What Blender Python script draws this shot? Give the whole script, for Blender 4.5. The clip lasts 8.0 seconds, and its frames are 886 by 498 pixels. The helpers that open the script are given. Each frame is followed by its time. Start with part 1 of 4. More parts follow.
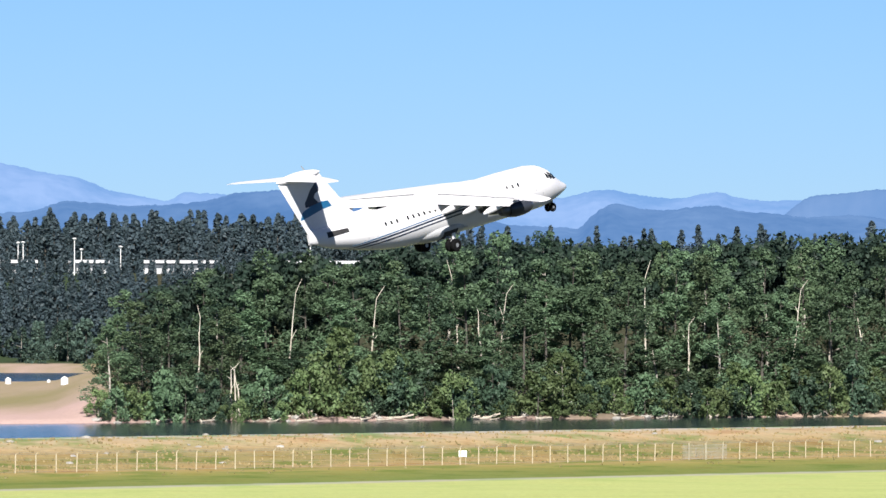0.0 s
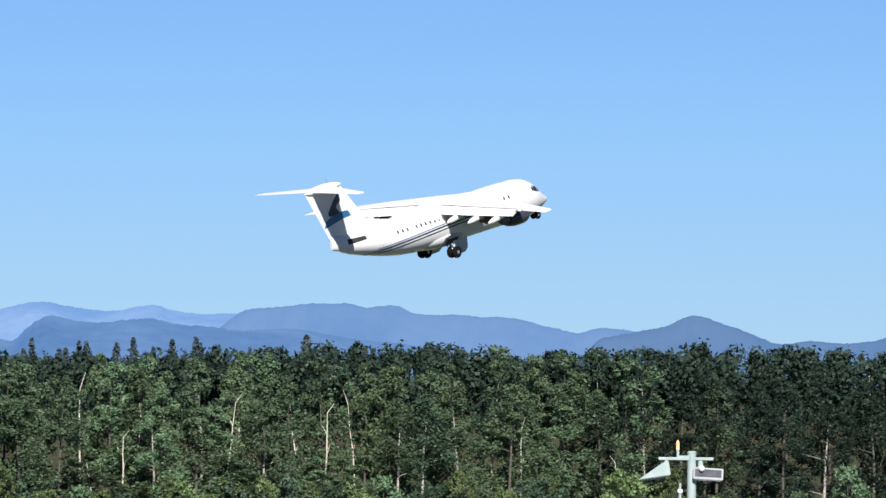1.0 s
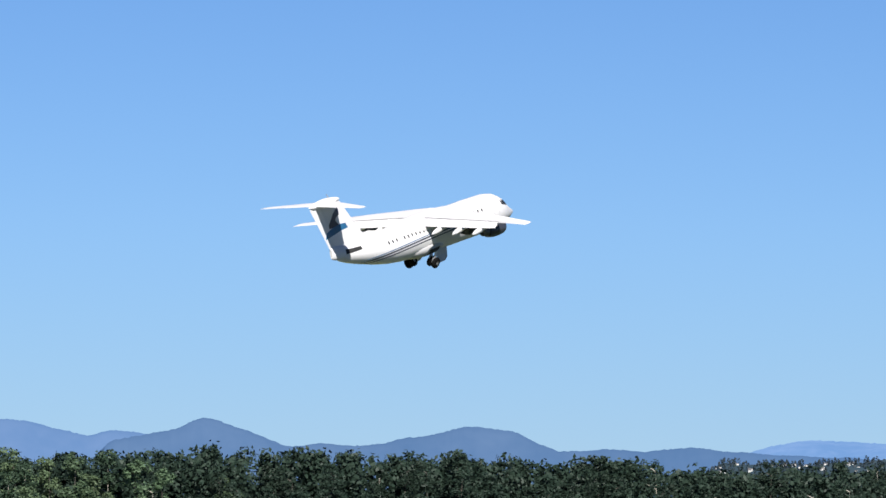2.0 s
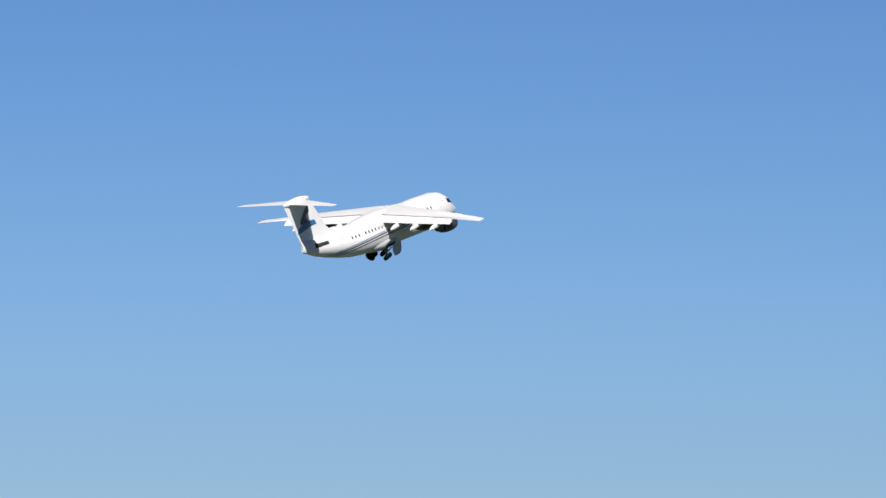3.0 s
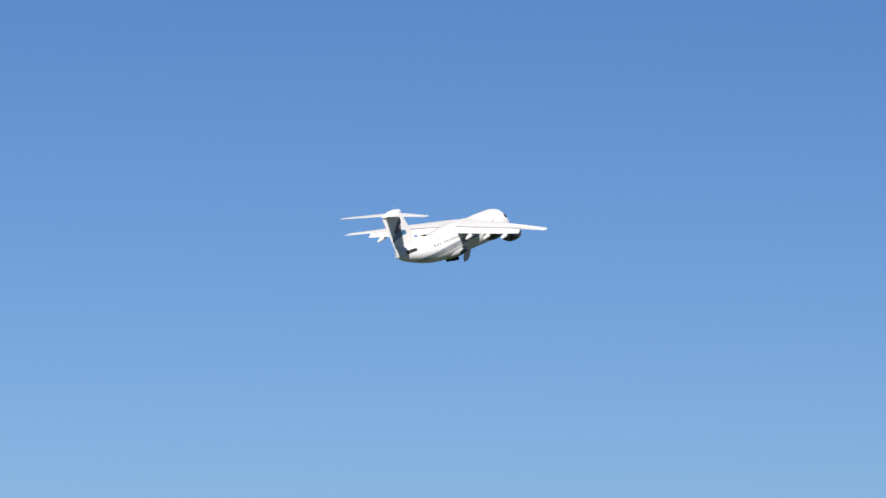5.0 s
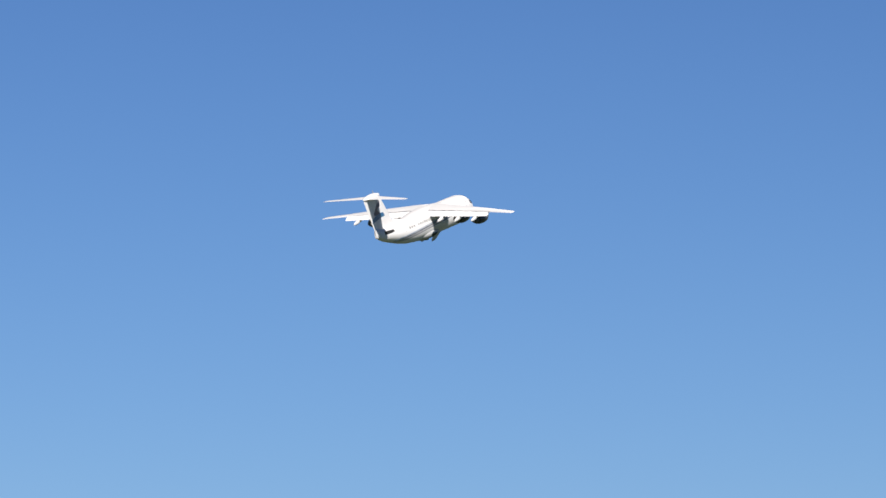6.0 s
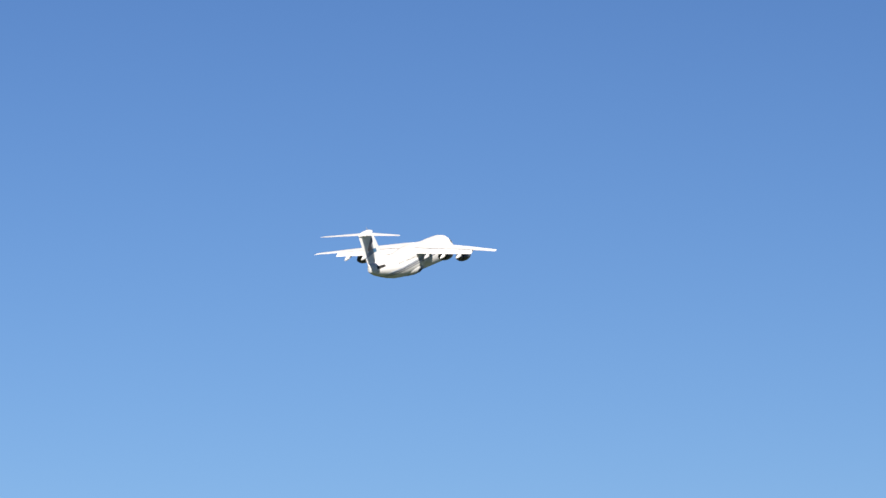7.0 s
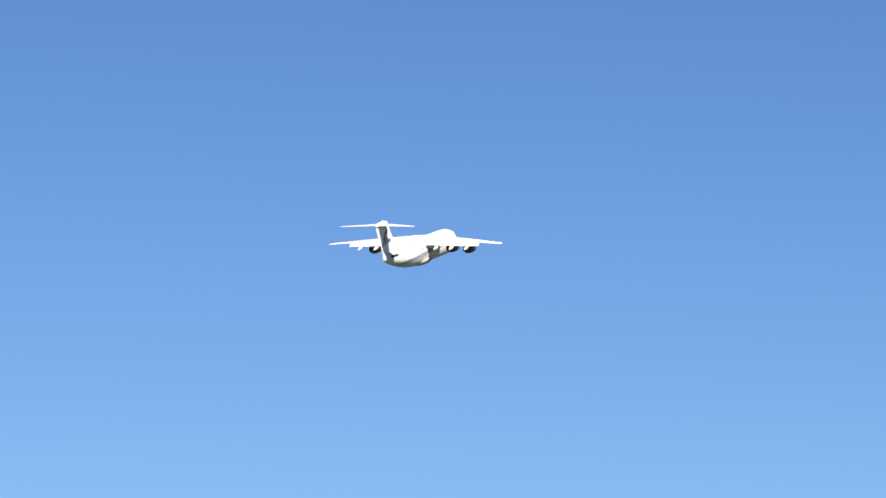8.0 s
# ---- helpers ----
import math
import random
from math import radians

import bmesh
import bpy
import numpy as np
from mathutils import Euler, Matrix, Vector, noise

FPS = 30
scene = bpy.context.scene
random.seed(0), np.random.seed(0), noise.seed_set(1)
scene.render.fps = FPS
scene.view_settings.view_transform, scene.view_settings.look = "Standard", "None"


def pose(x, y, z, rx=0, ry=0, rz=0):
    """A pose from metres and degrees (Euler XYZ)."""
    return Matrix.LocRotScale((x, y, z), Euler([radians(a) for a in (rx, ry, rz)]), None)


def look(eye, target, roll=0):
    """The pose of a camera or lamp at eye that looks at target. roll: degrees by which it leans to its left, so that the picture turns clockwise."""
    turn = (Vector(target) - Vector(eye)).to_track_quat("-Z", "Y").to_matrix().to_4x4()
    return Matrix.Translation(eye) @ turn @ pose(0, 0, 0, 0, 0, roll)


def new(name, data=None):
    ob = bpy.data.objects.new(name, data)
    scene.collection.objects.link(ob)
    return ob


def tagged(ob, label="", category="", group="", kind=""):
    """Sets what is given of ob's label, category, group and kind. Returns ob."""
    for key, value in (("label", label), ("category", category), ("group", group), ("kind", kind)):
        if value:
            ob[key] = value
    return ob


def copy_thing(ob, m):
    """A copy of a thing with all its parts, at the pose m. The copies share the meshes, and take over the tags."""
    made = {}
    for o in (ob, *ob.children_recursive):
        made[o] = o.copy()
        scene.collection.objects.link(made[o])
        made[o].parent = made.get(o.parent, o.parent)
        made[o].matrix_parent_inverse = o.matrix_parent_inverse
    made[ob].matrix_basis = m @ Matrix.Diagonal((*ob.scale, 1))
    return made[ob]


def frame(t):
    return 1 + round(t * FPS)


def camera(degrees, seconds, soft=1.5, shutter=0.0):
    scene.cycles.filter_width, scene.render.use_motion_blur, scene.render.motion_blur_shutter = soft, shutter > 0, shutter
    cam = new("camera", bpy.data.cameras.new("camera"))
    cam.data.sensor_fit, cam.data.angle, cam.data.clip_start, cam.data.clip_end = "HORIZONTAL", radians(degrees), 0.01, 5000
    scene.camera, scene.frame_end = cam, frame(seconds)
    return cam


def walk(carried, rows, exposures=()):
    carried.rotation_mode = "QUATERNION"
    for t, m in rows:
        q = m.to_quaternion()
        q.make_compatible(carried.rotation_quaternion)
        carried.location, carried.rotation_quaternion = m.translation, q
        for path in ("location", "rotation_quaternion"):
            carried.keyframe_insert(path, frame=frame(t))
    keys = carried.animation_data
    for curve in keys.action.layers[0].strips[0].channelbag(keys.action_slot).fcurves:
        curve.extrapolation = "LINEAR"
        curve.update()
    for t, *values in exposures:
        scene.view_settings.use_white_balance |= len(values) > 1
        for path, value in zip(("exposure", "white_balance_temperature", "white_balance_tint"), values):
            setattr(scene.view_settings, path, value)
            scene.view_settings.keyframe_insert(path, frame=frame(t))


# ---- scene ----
cam = camera(7.005, 8.0, soft=1.5)
EYE = 17.7
PAN = [
    (0.0, 0.000, 0.488, 0.17), (0.2, 0.921, 0.681, 0.17), (0.5, 2.294, 0.967, 0.18), (1.0, 4.462, 1.407, 0.50), (1.5, 6.428, 1.829, 0.45),
    (2.0, 8.329, 2.248, 0.45), (2.2, 9.081, 2.400, 0.45), (3.3, 12.698, 3.053, 0.05), (3.5, 13.220, 3.169, 0.0), (4.0, 14.332, 3.516, 0.0),
    (4.5, 15.273, 3.911, 0.0), (4.7, 15.631, 4.040, 0.0), (5.8, 17.951, 4.379, 0.0), (6.0, 18.405, 4.519, 0.0), (6.5, 19.433, 4.950, 0.0),
    (7.0, 20.228, 5.291, 0.0), (7.5, 20.919, 5.530, 0.0), (8.0, 21.655, 5.674, 0.0)]
walk(cam, [(t, pose(0, 0, EYE, 90 + pitch, 0, -yaw) @ pose(0, 0, 0, 0, 0, roll)) for t, yaw, pitch, roll in PAN],
     exposures=[(0.0, 0.75, 6500, 10), (1.0, 0.65, 6500, 10), (1.5, 0.63, 6500, 10), (2.2, 0.53, 6500, 10), (3.3, 0.23, 6530, 10), (4.7, 0.33, 6640, 10), (5.8, 0.33, 6660, 10), (6.5, 0.53, 6920, 10), (7.5, 0.67, 7060, 10), (8.0, 0.81, 7070, 10)])

# ---- light ----
SUN_AZ, SUN_EL = 177, 37            # degrees clockwise from +y, and above the horizon
world = bpy.data.worlds.new("sky")
scene.world = world
world.use_nodes = True
wn = world.node_tree
sky = wn.nodes.new("ShaderNodeTexSky")
sky.sky_type, sky.sun_disc = "NISHITA", False
sky.sun_elevation, sky.sun_rotation = radians(SUN_EL), radians(SUN_AZ)
sky.air_density, sky.dust_density, sky.ozone_density, sky.altitude = 1.0, 0.0, 6.0, 1500
wn.nodes["Background"].inputs["Strength"].default_value = 0.058
clear = wn.nodes.new("ShaderNodeMix")     # the clear deep blue of a dry summer day
clear.data_type, clear.blend_type = "RGBA", "MULTIPLY"
clear.inputs["Factor"].default_value = 1.0
clear.inputs["B"].default_value = (0.555, 0.735, 1.07, 1)
wn.links.new(sky.outputs["Color"], clear.inputs["A"])
# low haze: the sky is palest near the horizon and deepens steadily towards the zenith
aim, up, haze, deep = (wn.nodes.new(k) for k in ("ShaderNodeTexCoord", "ShaderNodeSeparateXYZ", "ShaderNodeValToRGB", "ShaderNodeMix"))
haze.color_ramp.elements[0].position, haze.color_ramp.elements[0].color = 0.042, (1, 1, 1, 1)
haze.color_ramp.elements[1].position, haze.color_ramp.elements[1].color = 1.0, (0.25, 0.26, 0.275, 1)
haze.color_ramp.elements.new(0.14).color = (0.715, 0.74, 0.765, 1)
haze.color_ramp.elements.new(0.4).color = (0.33, 0.345, 0.36, 1)
deep.data_type, deep.blend_type = "RGBA", "MULTIPLY"
deep.inputs["Factor"].default_value = 1.0
wn.links.new(aim.outputs["Generated"], up.inputs[0])
wn.links.new(up.outputs["Z"], haze.inputs["Fac"])
wn.links.new(clear.outputs["Result"], deep.inputs["A"])
wn.links.new(haze.outputs["Color"], deep.inputs["B"])
wn.links.new(deep.outputs["Result"], wn.nodes["Background"].inputs["Color"])
sun = new("sun", bpy.data.lights.new("sun", "SUN"))
sun.data.energy, sun.data.angle, sun.data.color = 5.0, radians(0.53), (1.0, 0.96, 0.91)
to_sun = Vector((math.sin(radians(SUN_AZ)) * math.cos(radians(SUN_EL)), math.cos(radians(SUN_AZ)) * math.cos(radians(SUN_EL)), math.sin(radians(SUN_EL))))
sun.matrix_world = look(to_sun * 400, (0, 0, 0))


# ---- materials ----
def surface(name, a, b, scale=1.0, rough=0.6, bump=0.0, metal=0.0, spots=None, per_object=0.0, coords="Object"):
    """Two tones mixed by noise at a coarse and a fine scale, with fine relief."""
    m = bpy.data.materials.new(name)
    m.use_nodes = True
    n, l = m.node_tree.nodes, m.node_tree.links
    bsdf = n["Principled BSDF"]
    tc = n.new("ShaderNodeTexCoord")
    big, fine = n.new("ShaderNodeTexNoise"), n.new("ShaderNodeTexNoise")
    big.inputs["Scale"].default_value, fine.inputs["Scale"].default_value = scale, scale * 9
    big.inputs["Detail"].default_value = fine.inputs["Detail"].default_value = 4
    add = n.new("ShaderNodeMath")
    add.operation = "MULTIPLY_ADD"
    add.inputs[1].default_value = 0.35
    l.new(tc.outputs[coords], big.inputs["Vector"])
    l.new(tc.outputs[coords], fine.inputs["Vector"])
    l.new(fine.outputs["Fac"], add.inputs[0])
    l.new(big.outputs["Fac"], add.inputs[2])
    ramp = n.new("ShaderNodeValToRGB")
    ramp.color_ramp.elements[0].position, ramp.color_ramp.elements[1].position = 0.5, 0.85
    ramp.color_ramp.elements[0].color, ramp.color_ramp.elements[1].color = (*a, 1), (*b, 1)
    l.new(add.outputs[0], ramp.inputs["Fac"])
    out = ramp.outputs["Color"]
    if per_object:
        info, hsv, mr = n.new("ShaderNodeObjectInfo"), n.new("ShaderNodeHueSaturation"), n.new("ShaderNodeMapRange")
        mr.inputs["To Min"].default_value, mr.inputs["To Max"].default_value = 1 - per_object, 1 + per_object
        l.new(info.outputs["Random"], mr.inputs["Value"])
        l.new(mr.outputs["Result"], hsv.inputs["Value"])
        hue = n.new("ShaderNodeMapRange")
        hue.inputs["To Min"].default_value, hue.inputs["To Max"].default_value = 0.490, 0.506
        l.new(info.outputs["Random"], hue.inputs["Value"])
        l.new(hue.outputs["Result"], hsv.inputs["Hue"])
        l.new(out, hsv.inputs["Color"])
        out = hsv.outputs["Color"]
    l.new(out, bsdf.inputs["Base Color"])
    bsdf.inputs["Roughness"].default_value, bsdf.inputs["Metallic"].default_value = rough, metal
    if bump:
        bp = n.new("ShaderNodeBump")
        bp.inputs["Strength"].default_value, bp.inputs["Distance"].default_value = bump, 0.1 / scale
        l.new(add.outputs[0], bp.inputs["Height"])
        l.new(bp.outputs["Normal"], bsdf.inputs["Normal"])
    return m


def leafy(name, a, b, vary=0.25):
    """Leaves: tone by clump and by tree, with some light let through."""
    m = surface(name, a, b, 0.35, 0.55, per_object=vary)
    n, l = m.node_tree.nodes, m.node_tree.links
    bsdf = n["Principled BSDF"]
    bsdf.inputs["Specular IOR Level"].default_value = 0.25
    tr, mix = n.new("ShaderNodeBsdfTranslucent"), n.new("ShaderNodeMixShader")
    col = bsdf.inputs["Base Color"].links[0].from_socket
    l.new(col, tr.inputs["Color"])
    mix.inputs["Fac"].default_value = 0.25
    l.new(bsdf.outputs[0], mix.inputs[1])
    l.new(tr.outputs[0], mix.inputs[2])
    l.new(mix.outputs[0], n["Material Output"].inputs["Surface"])
    return m


M_WHITE = surface("white_paint", (0.72, 0.712, 0.722), (0.775, 0.768, 0.778), 0.5, 0.42)
M_GREY = surface("grey_metal", (0.30, 0.31, 0.32), (0.42, 0.42, 0.43), 1.0, 0.4, metal=0.5)
M_BELLY = surface("pale_grey_paint", (0.42, 0.43, 0.44), (0.52, 0.52, 0.52), 0.5, 0.45)
M_DARK = surface("dark_cavity", (0.015, 0.015, 0.017), (0.03, 0.03, 0.03), 2.0, 0.7)
M_TYRE = surface("tyre_rubber", (0.006, 0.006, 0.007), (0.012, 0.012, 0.012), 4.0, 0.9)
M_TYRE.node_tree.nodes["Principled BSDF"].inputs["Specular IOR Level"].default_value = 0.05
M_GLASS = surface("dark_glass", (0.008, 0.010, 0.014), (0.014, 0.017, 0.02), 1.0, 0.35)
M_GLASS.node_tree.nodes["Principled BSDF"].inputs["Specular IOR Level"].default_value = 0.2
M_NAVY = surface("navy_paint", (0.006, 0.014, 0.04), (0.010, 0.020, 0.055), 1.0, 0.35)
M_NACELLE = surface("dark_nacelle", (0.030, 0.034, 0.046), (0.045, 0.05, 0.065), 0.8, 0.3)
M_CYAN = surface("light_blue_paint", (0.012, 0.105, 0.235), (0.016, 0.135, 0.29), 1.0, 0.35)
M_LETTER = surface("pale_lettering", (0.55, 0.58, 0.62), (0.62, 0.65, 0.70), 1.0, 0.4)
M_TITANIUM = surface("bare_metal", (0.10, 0.10, 0.10), (0.18, 0.175, 0.17), 2.0, 0.45, metal=0.8)


def part(name, bm, material, parent, label="", smooth=False):
    """Links a bmesh as one mesh object under a thing or a part."""
    me = bpy.data.meshes.new(name)
    bmesh.ops.recalc_face_normals(bm, faces=bm.faces)
    bm.to_mesh(me)
    bm.free()
    for mat in (material if isinstance(material, (list, tuple)) else [material]):
        me.materials.append(mat)
    if smooth:
        for p in me.polygons:
            p.use_smooth = True
        me.set_sharp_from_angle(angle=radians(42))
    ob = new(name, me)
    ob.parent = parent
    if label:
        tagged(ob, label)
    return ob


def data_mesh(name, verts, faces, material, parent=None, smooth=False):
    me = bpy.data.meshes.new(name)
    me.from_pydata([tuple(map(float, v)) for v in verts], [], faces)
    for mat in (material if isinstance(material, (list, tuple)) else [material]):
        me.materials.append(mat)
    if smooth:
        me.polygons.foreach_set("use_smooth", [True] * len(me.polygons))
    ob = new(name, me)
    ob.parent = parent
    return ob


def box(bm, cx, cy, cz, sx, sy, sz, m=None, bevel=0.0):
    got = bmesh.ops.create_cube(bm, size=1.0, matrix=(m or Matrix()) @ Matrix.LocRotScale((cx, cy, cz), None, (sx, sy, sz)))
    if bevel:
        edges = list({e for v in got["verts"] for e in v.link_edges})
        bmesh.ops.bevel(bm, geom=edges, offset=bevel, segments=2, affect="EDGES", profile=0.7)
    return bm


def tube(bm, p, q, r0, r1, seg=10):
    """A tapered round bar from p to q."""
    p, q = Vector(p), Vector(q)
    m = Matrix.Translation((p + q) / 2) @ (q - p).to_track_quat("Z", "Y").to_matrix().to_4x4()
    bmesh.ops.create_cone(bm, cap_ends=True, segments=seg, radius1=r0, radius2=r1, depth=(q - p).length, matrix=m)
    return bm


def loft(bm, rings, close=True):
    """Skins rings of points, with end caps."""
    rows = [[bm.verts.new(p) for p in ring] for ring in rings]
    k = len(rows[0])
    for a, b in zip(rows, rows[1:]):
        for i in range(k):
            bm.faces.new((a[i], a[(i + 1) % k], b[(i + 1) % k], b[i]))
    if close:
        bm.faces.new(rows[0])
        bm.faces.new(list(reversed(rows[-1])))
    return bm


# ---- the airliner: x forward, y to its left, z up; origin below the wing's trailing edge ----
STATIONS = [(16.5, -0.60, 0.06, 0.06), (16.3, -0.58, 0.27, 0.23), (15.9, -0.54, 0.47, 0.42), (15.3, -0.45, 0.76, 0.70), (14.6, -0.27, 1.08, 1.05),
            (13.9, -0.05, 1.36, 1.42), (13.1, 0.06, 1.58, 1.68), (12.0, 0.13, 1.73, 1.78), (9.0, 0.16, 1.78, 1.81), (5.0, 0.14, 1.78, 1.79), (0.0, 0.15, 1.78, 1.76), (-2.5, 0.18, 1.77, 1.71), (-4.5, 0.27, 1.70, 1.60),
            (-6.5, 0.43, 1.53, 1.41), (-8.5, 0.63, 1.26, 1.14), (-10.3, 0.86, 0.96, 0.92), (-11.4, 1.05, 0.64, 0.74), (-12.0, 1.2, 0.34, 0.56)]


def hull(x):
    """Centre height, half width and half height of the fuselage at x."""
    for (x1, *a), (x0, *b) in zip(STATIONS, STATIONS[1:]):
        if x0 <= x <= x1:
            f = (x - x0) / (x1 - x0)
            return [q + (p - q) * f for p, q in zip(a, b)]
    return list(STATIONS[0][1:] if x > 0 else STATIONS[-1][1:])


def skin(x, z, side, off=0.012):
    """The point of the fuselage's side at x and height z."""
    zc, ry, rz = hull(x)
    s = max(-0.999, min(0.999, (z - zc) / rz))
    c = math.sqrt(1 - s * s)
    return Vector((x, side * (ry + off) * c, zc + (rz + off) * s))


def patch(bm, x0, x1, low, high, side, off=0.014, cols=5, rows=5):
    """A thin plate that follows the fuselage's skin between two heights given as functions of the fraction along it."""
    inner, outer = [[[bm.verts.new(skin(x0 + (x1 - x0) * i / cols, low(i / cols) + (high(i / cols) - low(i / cols)) * j / rows, side, o)) for j in range(rows + 1)] for i in range(cols + 1)] for o in (-0.02, off)]
    for g in (inner, outer):
        for i in range(cols):
            for j in range(rows):
                bm.faces.new((g[i][j], g[i + 1][j], g[i + 1][j + 1], g[i][j + 1]))
    rim = [(i, 0) for i in range(cols)] + [(cols, j) for j in range(rows)] + [(i, rows) for i in range(cols, 0, -1)] + [(0, j) for j in range(rows, 0, -1)]
    for (a, b), (c, d) in zip(rim, rim[1:] + rim[:1]):
        bm.faces.new((inner[a][b], outer[a][b], outer[c][d], inner[c][d]))
    return bm


def foil(le, te, y, z, thick, twist=0.0, axis="y"):
    """A wing section between the leading and trailing edge."""
    ring = []
    for k in range(20):
        a = 2 * math.pi * k / 20
        f = 0.5 - 0.5 * math.cos(a)
        t = 5 * thick * (0.2969 * math.sqrt(f) - 0.126 * f - 0.3516 * f * f + 0.2843 * f ** 3 - 0.1036 * f ** 4)
        x = le + (te - le) * f
        h = (t if a <= math.pi else -t) * abs(le - te) - twist * f
        ring.append((x, y, z + h) if axis == "y" else (x, y + h, z))
    return ring


def wheel(parent, x, y, z, r, w):
    bm = bmesh.new()
    prof = [(0.55, w / 2), (0.8, w / 2), (0.95, w * 0.4), (1.0, w * 0.2), (1.0, -w * 0.2), (0.95, -w * 0.4), (0.8, -w / 2), (0.55, -w / 2)]
    loft(bm, [[(x + r * q * math.cos(a), y + h, z + r * q * math.sin(a)) for a in [2 * math.pi * k / 20 for k in range(20)]] for q, h in prof])
    t = part("wheel", bm, M_TYRE, parent, smooth=True)
    bm = bmesh.new()
    tube(bm, (x, y - w * 0.54, z), (x, y + w * 0.54, z), r * 0.30, r * 0.30, 16)
    part("hub", bm, M_GREY, t, "grey metal wheel hub")
    return t


def build_airliner():
    plane = tagged(new("airliner"), "white four-engined high-wing jet airliner climbing with blue stripes", "airplane")
    # fuselage
    bm = bmesh.new()
    xs = sorted({s[0] for s in STATIONS} | {x * 0.9 for x in range(-2, 13)}, reverse=True)
    loft(bm, [[(x, hull(x)[1] * math.cos(a), hull(x)[0] + hull(x)[2] * math.sin(a)) for a in [2 * math.pi * k / 40 for k in range(40)]] for x in xs])
    fus = part("fuselage", bm, M_WHITE, plane, smooth=True)
    for side in (-1, 1):
        # cabin windows, cabin doors, stripes
        for x in [-5.7, -5.1, -4.5] + [-3.3 + 0.61 * k for k in range(18)] + [8.1, 8.75, 9.4]:
            bm = bmesh.new()
            pts = [(0.10 * math.copysign(abs(math.cos(a)) ** 0.6, math.cos(a)), 0.155 * math.copysign(abs(math.sin(a)) ** 0.6, math.sin(a))) for a in [2 * math.pi * (k + 0.5) / 12 for k in range(12)]]
            loft(bm, [[skin(x + u, 0.90 + v, side, o) for u, v in pts] for o in (-0.02, 0.012)])
            part("cabin_window", bm, M_GLASS, fus)
        for x0 in (-7.6, 11.2):
            bm = bmesh.new()
            for z0, z1, xa, xb in ((-0.75, 1.1, x0, x0 + 0.03), (-0.75, 1.1, x0 + 0.85, x0 + 0.88), (1.1, 1.13, x0, x0 + 0.88), (-0.78, -0.75, x0, x0 + 0.88)):
                loft(bm, [[skin(xa, z0 + (z1 - z0) * f, side, o) for o in (-0.01, 0.008)] + [skin(xb, z0 + (z1 - z0) * f, side, o) for o in (0.008, -0.01)] for f in (0, 0.25, 0.5, 0.75, 1)])
            part("door_outline", bm, M_GREY, fus)
        for name, z0, wid, xa, xb, mt in (("stripe", 0.49, 0.035, -9.2, 7.6, M_CYAN), ("stripe", 0.30, 0.065, -9.4, 7.9, M_NAVY), ("stripe", 0.04, 0.05, -8.9, 7.4, M_NAVY)):
            bm = bmesh.new()
            rows = []
            for k in range(45):
                x = xa + (xb - xa) * k / 44
                zz = z0 + 0.035 * (x - 2) - 0.0022 * (x - 2) ** 2 * (x < 2) - (0.02 * (x - 8) ** 2 if x > 8 else 0)
                w = wid * min(1, (x - xa) / 2.5 + 0.15, (xb - x) / 2 + 0.15)
                rows.append([skin(x, zz - w, side, 0.002), skin(x, zz - w, side, 0.014), skin(x, zz, side, 0.016), skin(x, zz + w, side, 0.014), skin(x, zz + w, side, 0.002)])
            loft(bm, rows)
            part(name, bm, mt, fus, "blue painted stripe")
        # flight deck windows
        for xa, xb, za, zb in ((13.80, 14.35, 0.50, 0.98), (13.30, 13.72, 0.62, 1.18), (12.92, 13.22, 0.74, 1.16)):
            bm = bmesh.new()
            patch(bm, xa, xb, lambda f: za - 0.05 * f, lambda f: zb - 0.24 * f, side, 0.02)
            part("cockpit_window", bm, M_GLASS, fus)
        # the name by the flight deck, and the registration, as bars
        for x, z, h in [(8.0 + 0.42 * k, 1.34, 0.16) for k in range(6)] + [(-8.0 + 0.34 * k, -0.02, 0.11) for k in range(5)]:
            bm = bmesh.new()
            loft(bm, [[skin(x, z - h, side, o), skin(x + h * 1.7, z - h, side, o), skin(x + h * 1.7, z + h, side, o), skin(x, z + h, side, o)] for o in (-0.01, 0.008)])
            part("lettering_bar", bm, M_LETTER, fus)
    bm = bmesh.new()
    patch(bm, -11.3, -9.3, lambda f: 0.98 + 0.08 * f, lambda f: 1.42 - 0.06 * f, -1, 0.02)
    part("exhaust_panel", bm, M_DARK, fus, "sooty dark exhaust panel")
    # fairing over the wing box
    bm = bmesh.new()
    rings = []
    for k in range(15):
        f = k / 14
        s = math.sin(math.pi * f) ** 0.35 if 0.001 < f < 0.999 else 0.02
        rings.append([(9.0 - 14.2 * f, 1.74 * s * math.cos(a), 1.05 + 1.14 * s * math.sin(a)) for a in [2 * math.pi * j / 24 for j in range(24)]])
    loft(bm, rings)
    part("wing_fairing", bm, M_WHITE, plane, smooth=True)
    # main gear sponsons and belly fairing
    bm = bmesh.new()
    loft(bm, [[(4.6 - 7.6 * k / 12, 1.72 * (math.sin(math.pi * k / 12) ** 0.5 + 0.02) * math.cos(a), -0.90 + 0.86 * (math.sin(math.pi * k / 12) ** 0.5 + 0.02) * math.sin(a)) for a in [2 * math.pi * j / 24 for j in range(24)]] for k in range(13)])
    part("gear_fairing", bm, M_BELLY, plane, "pale grey belly fairing", smooth=True)
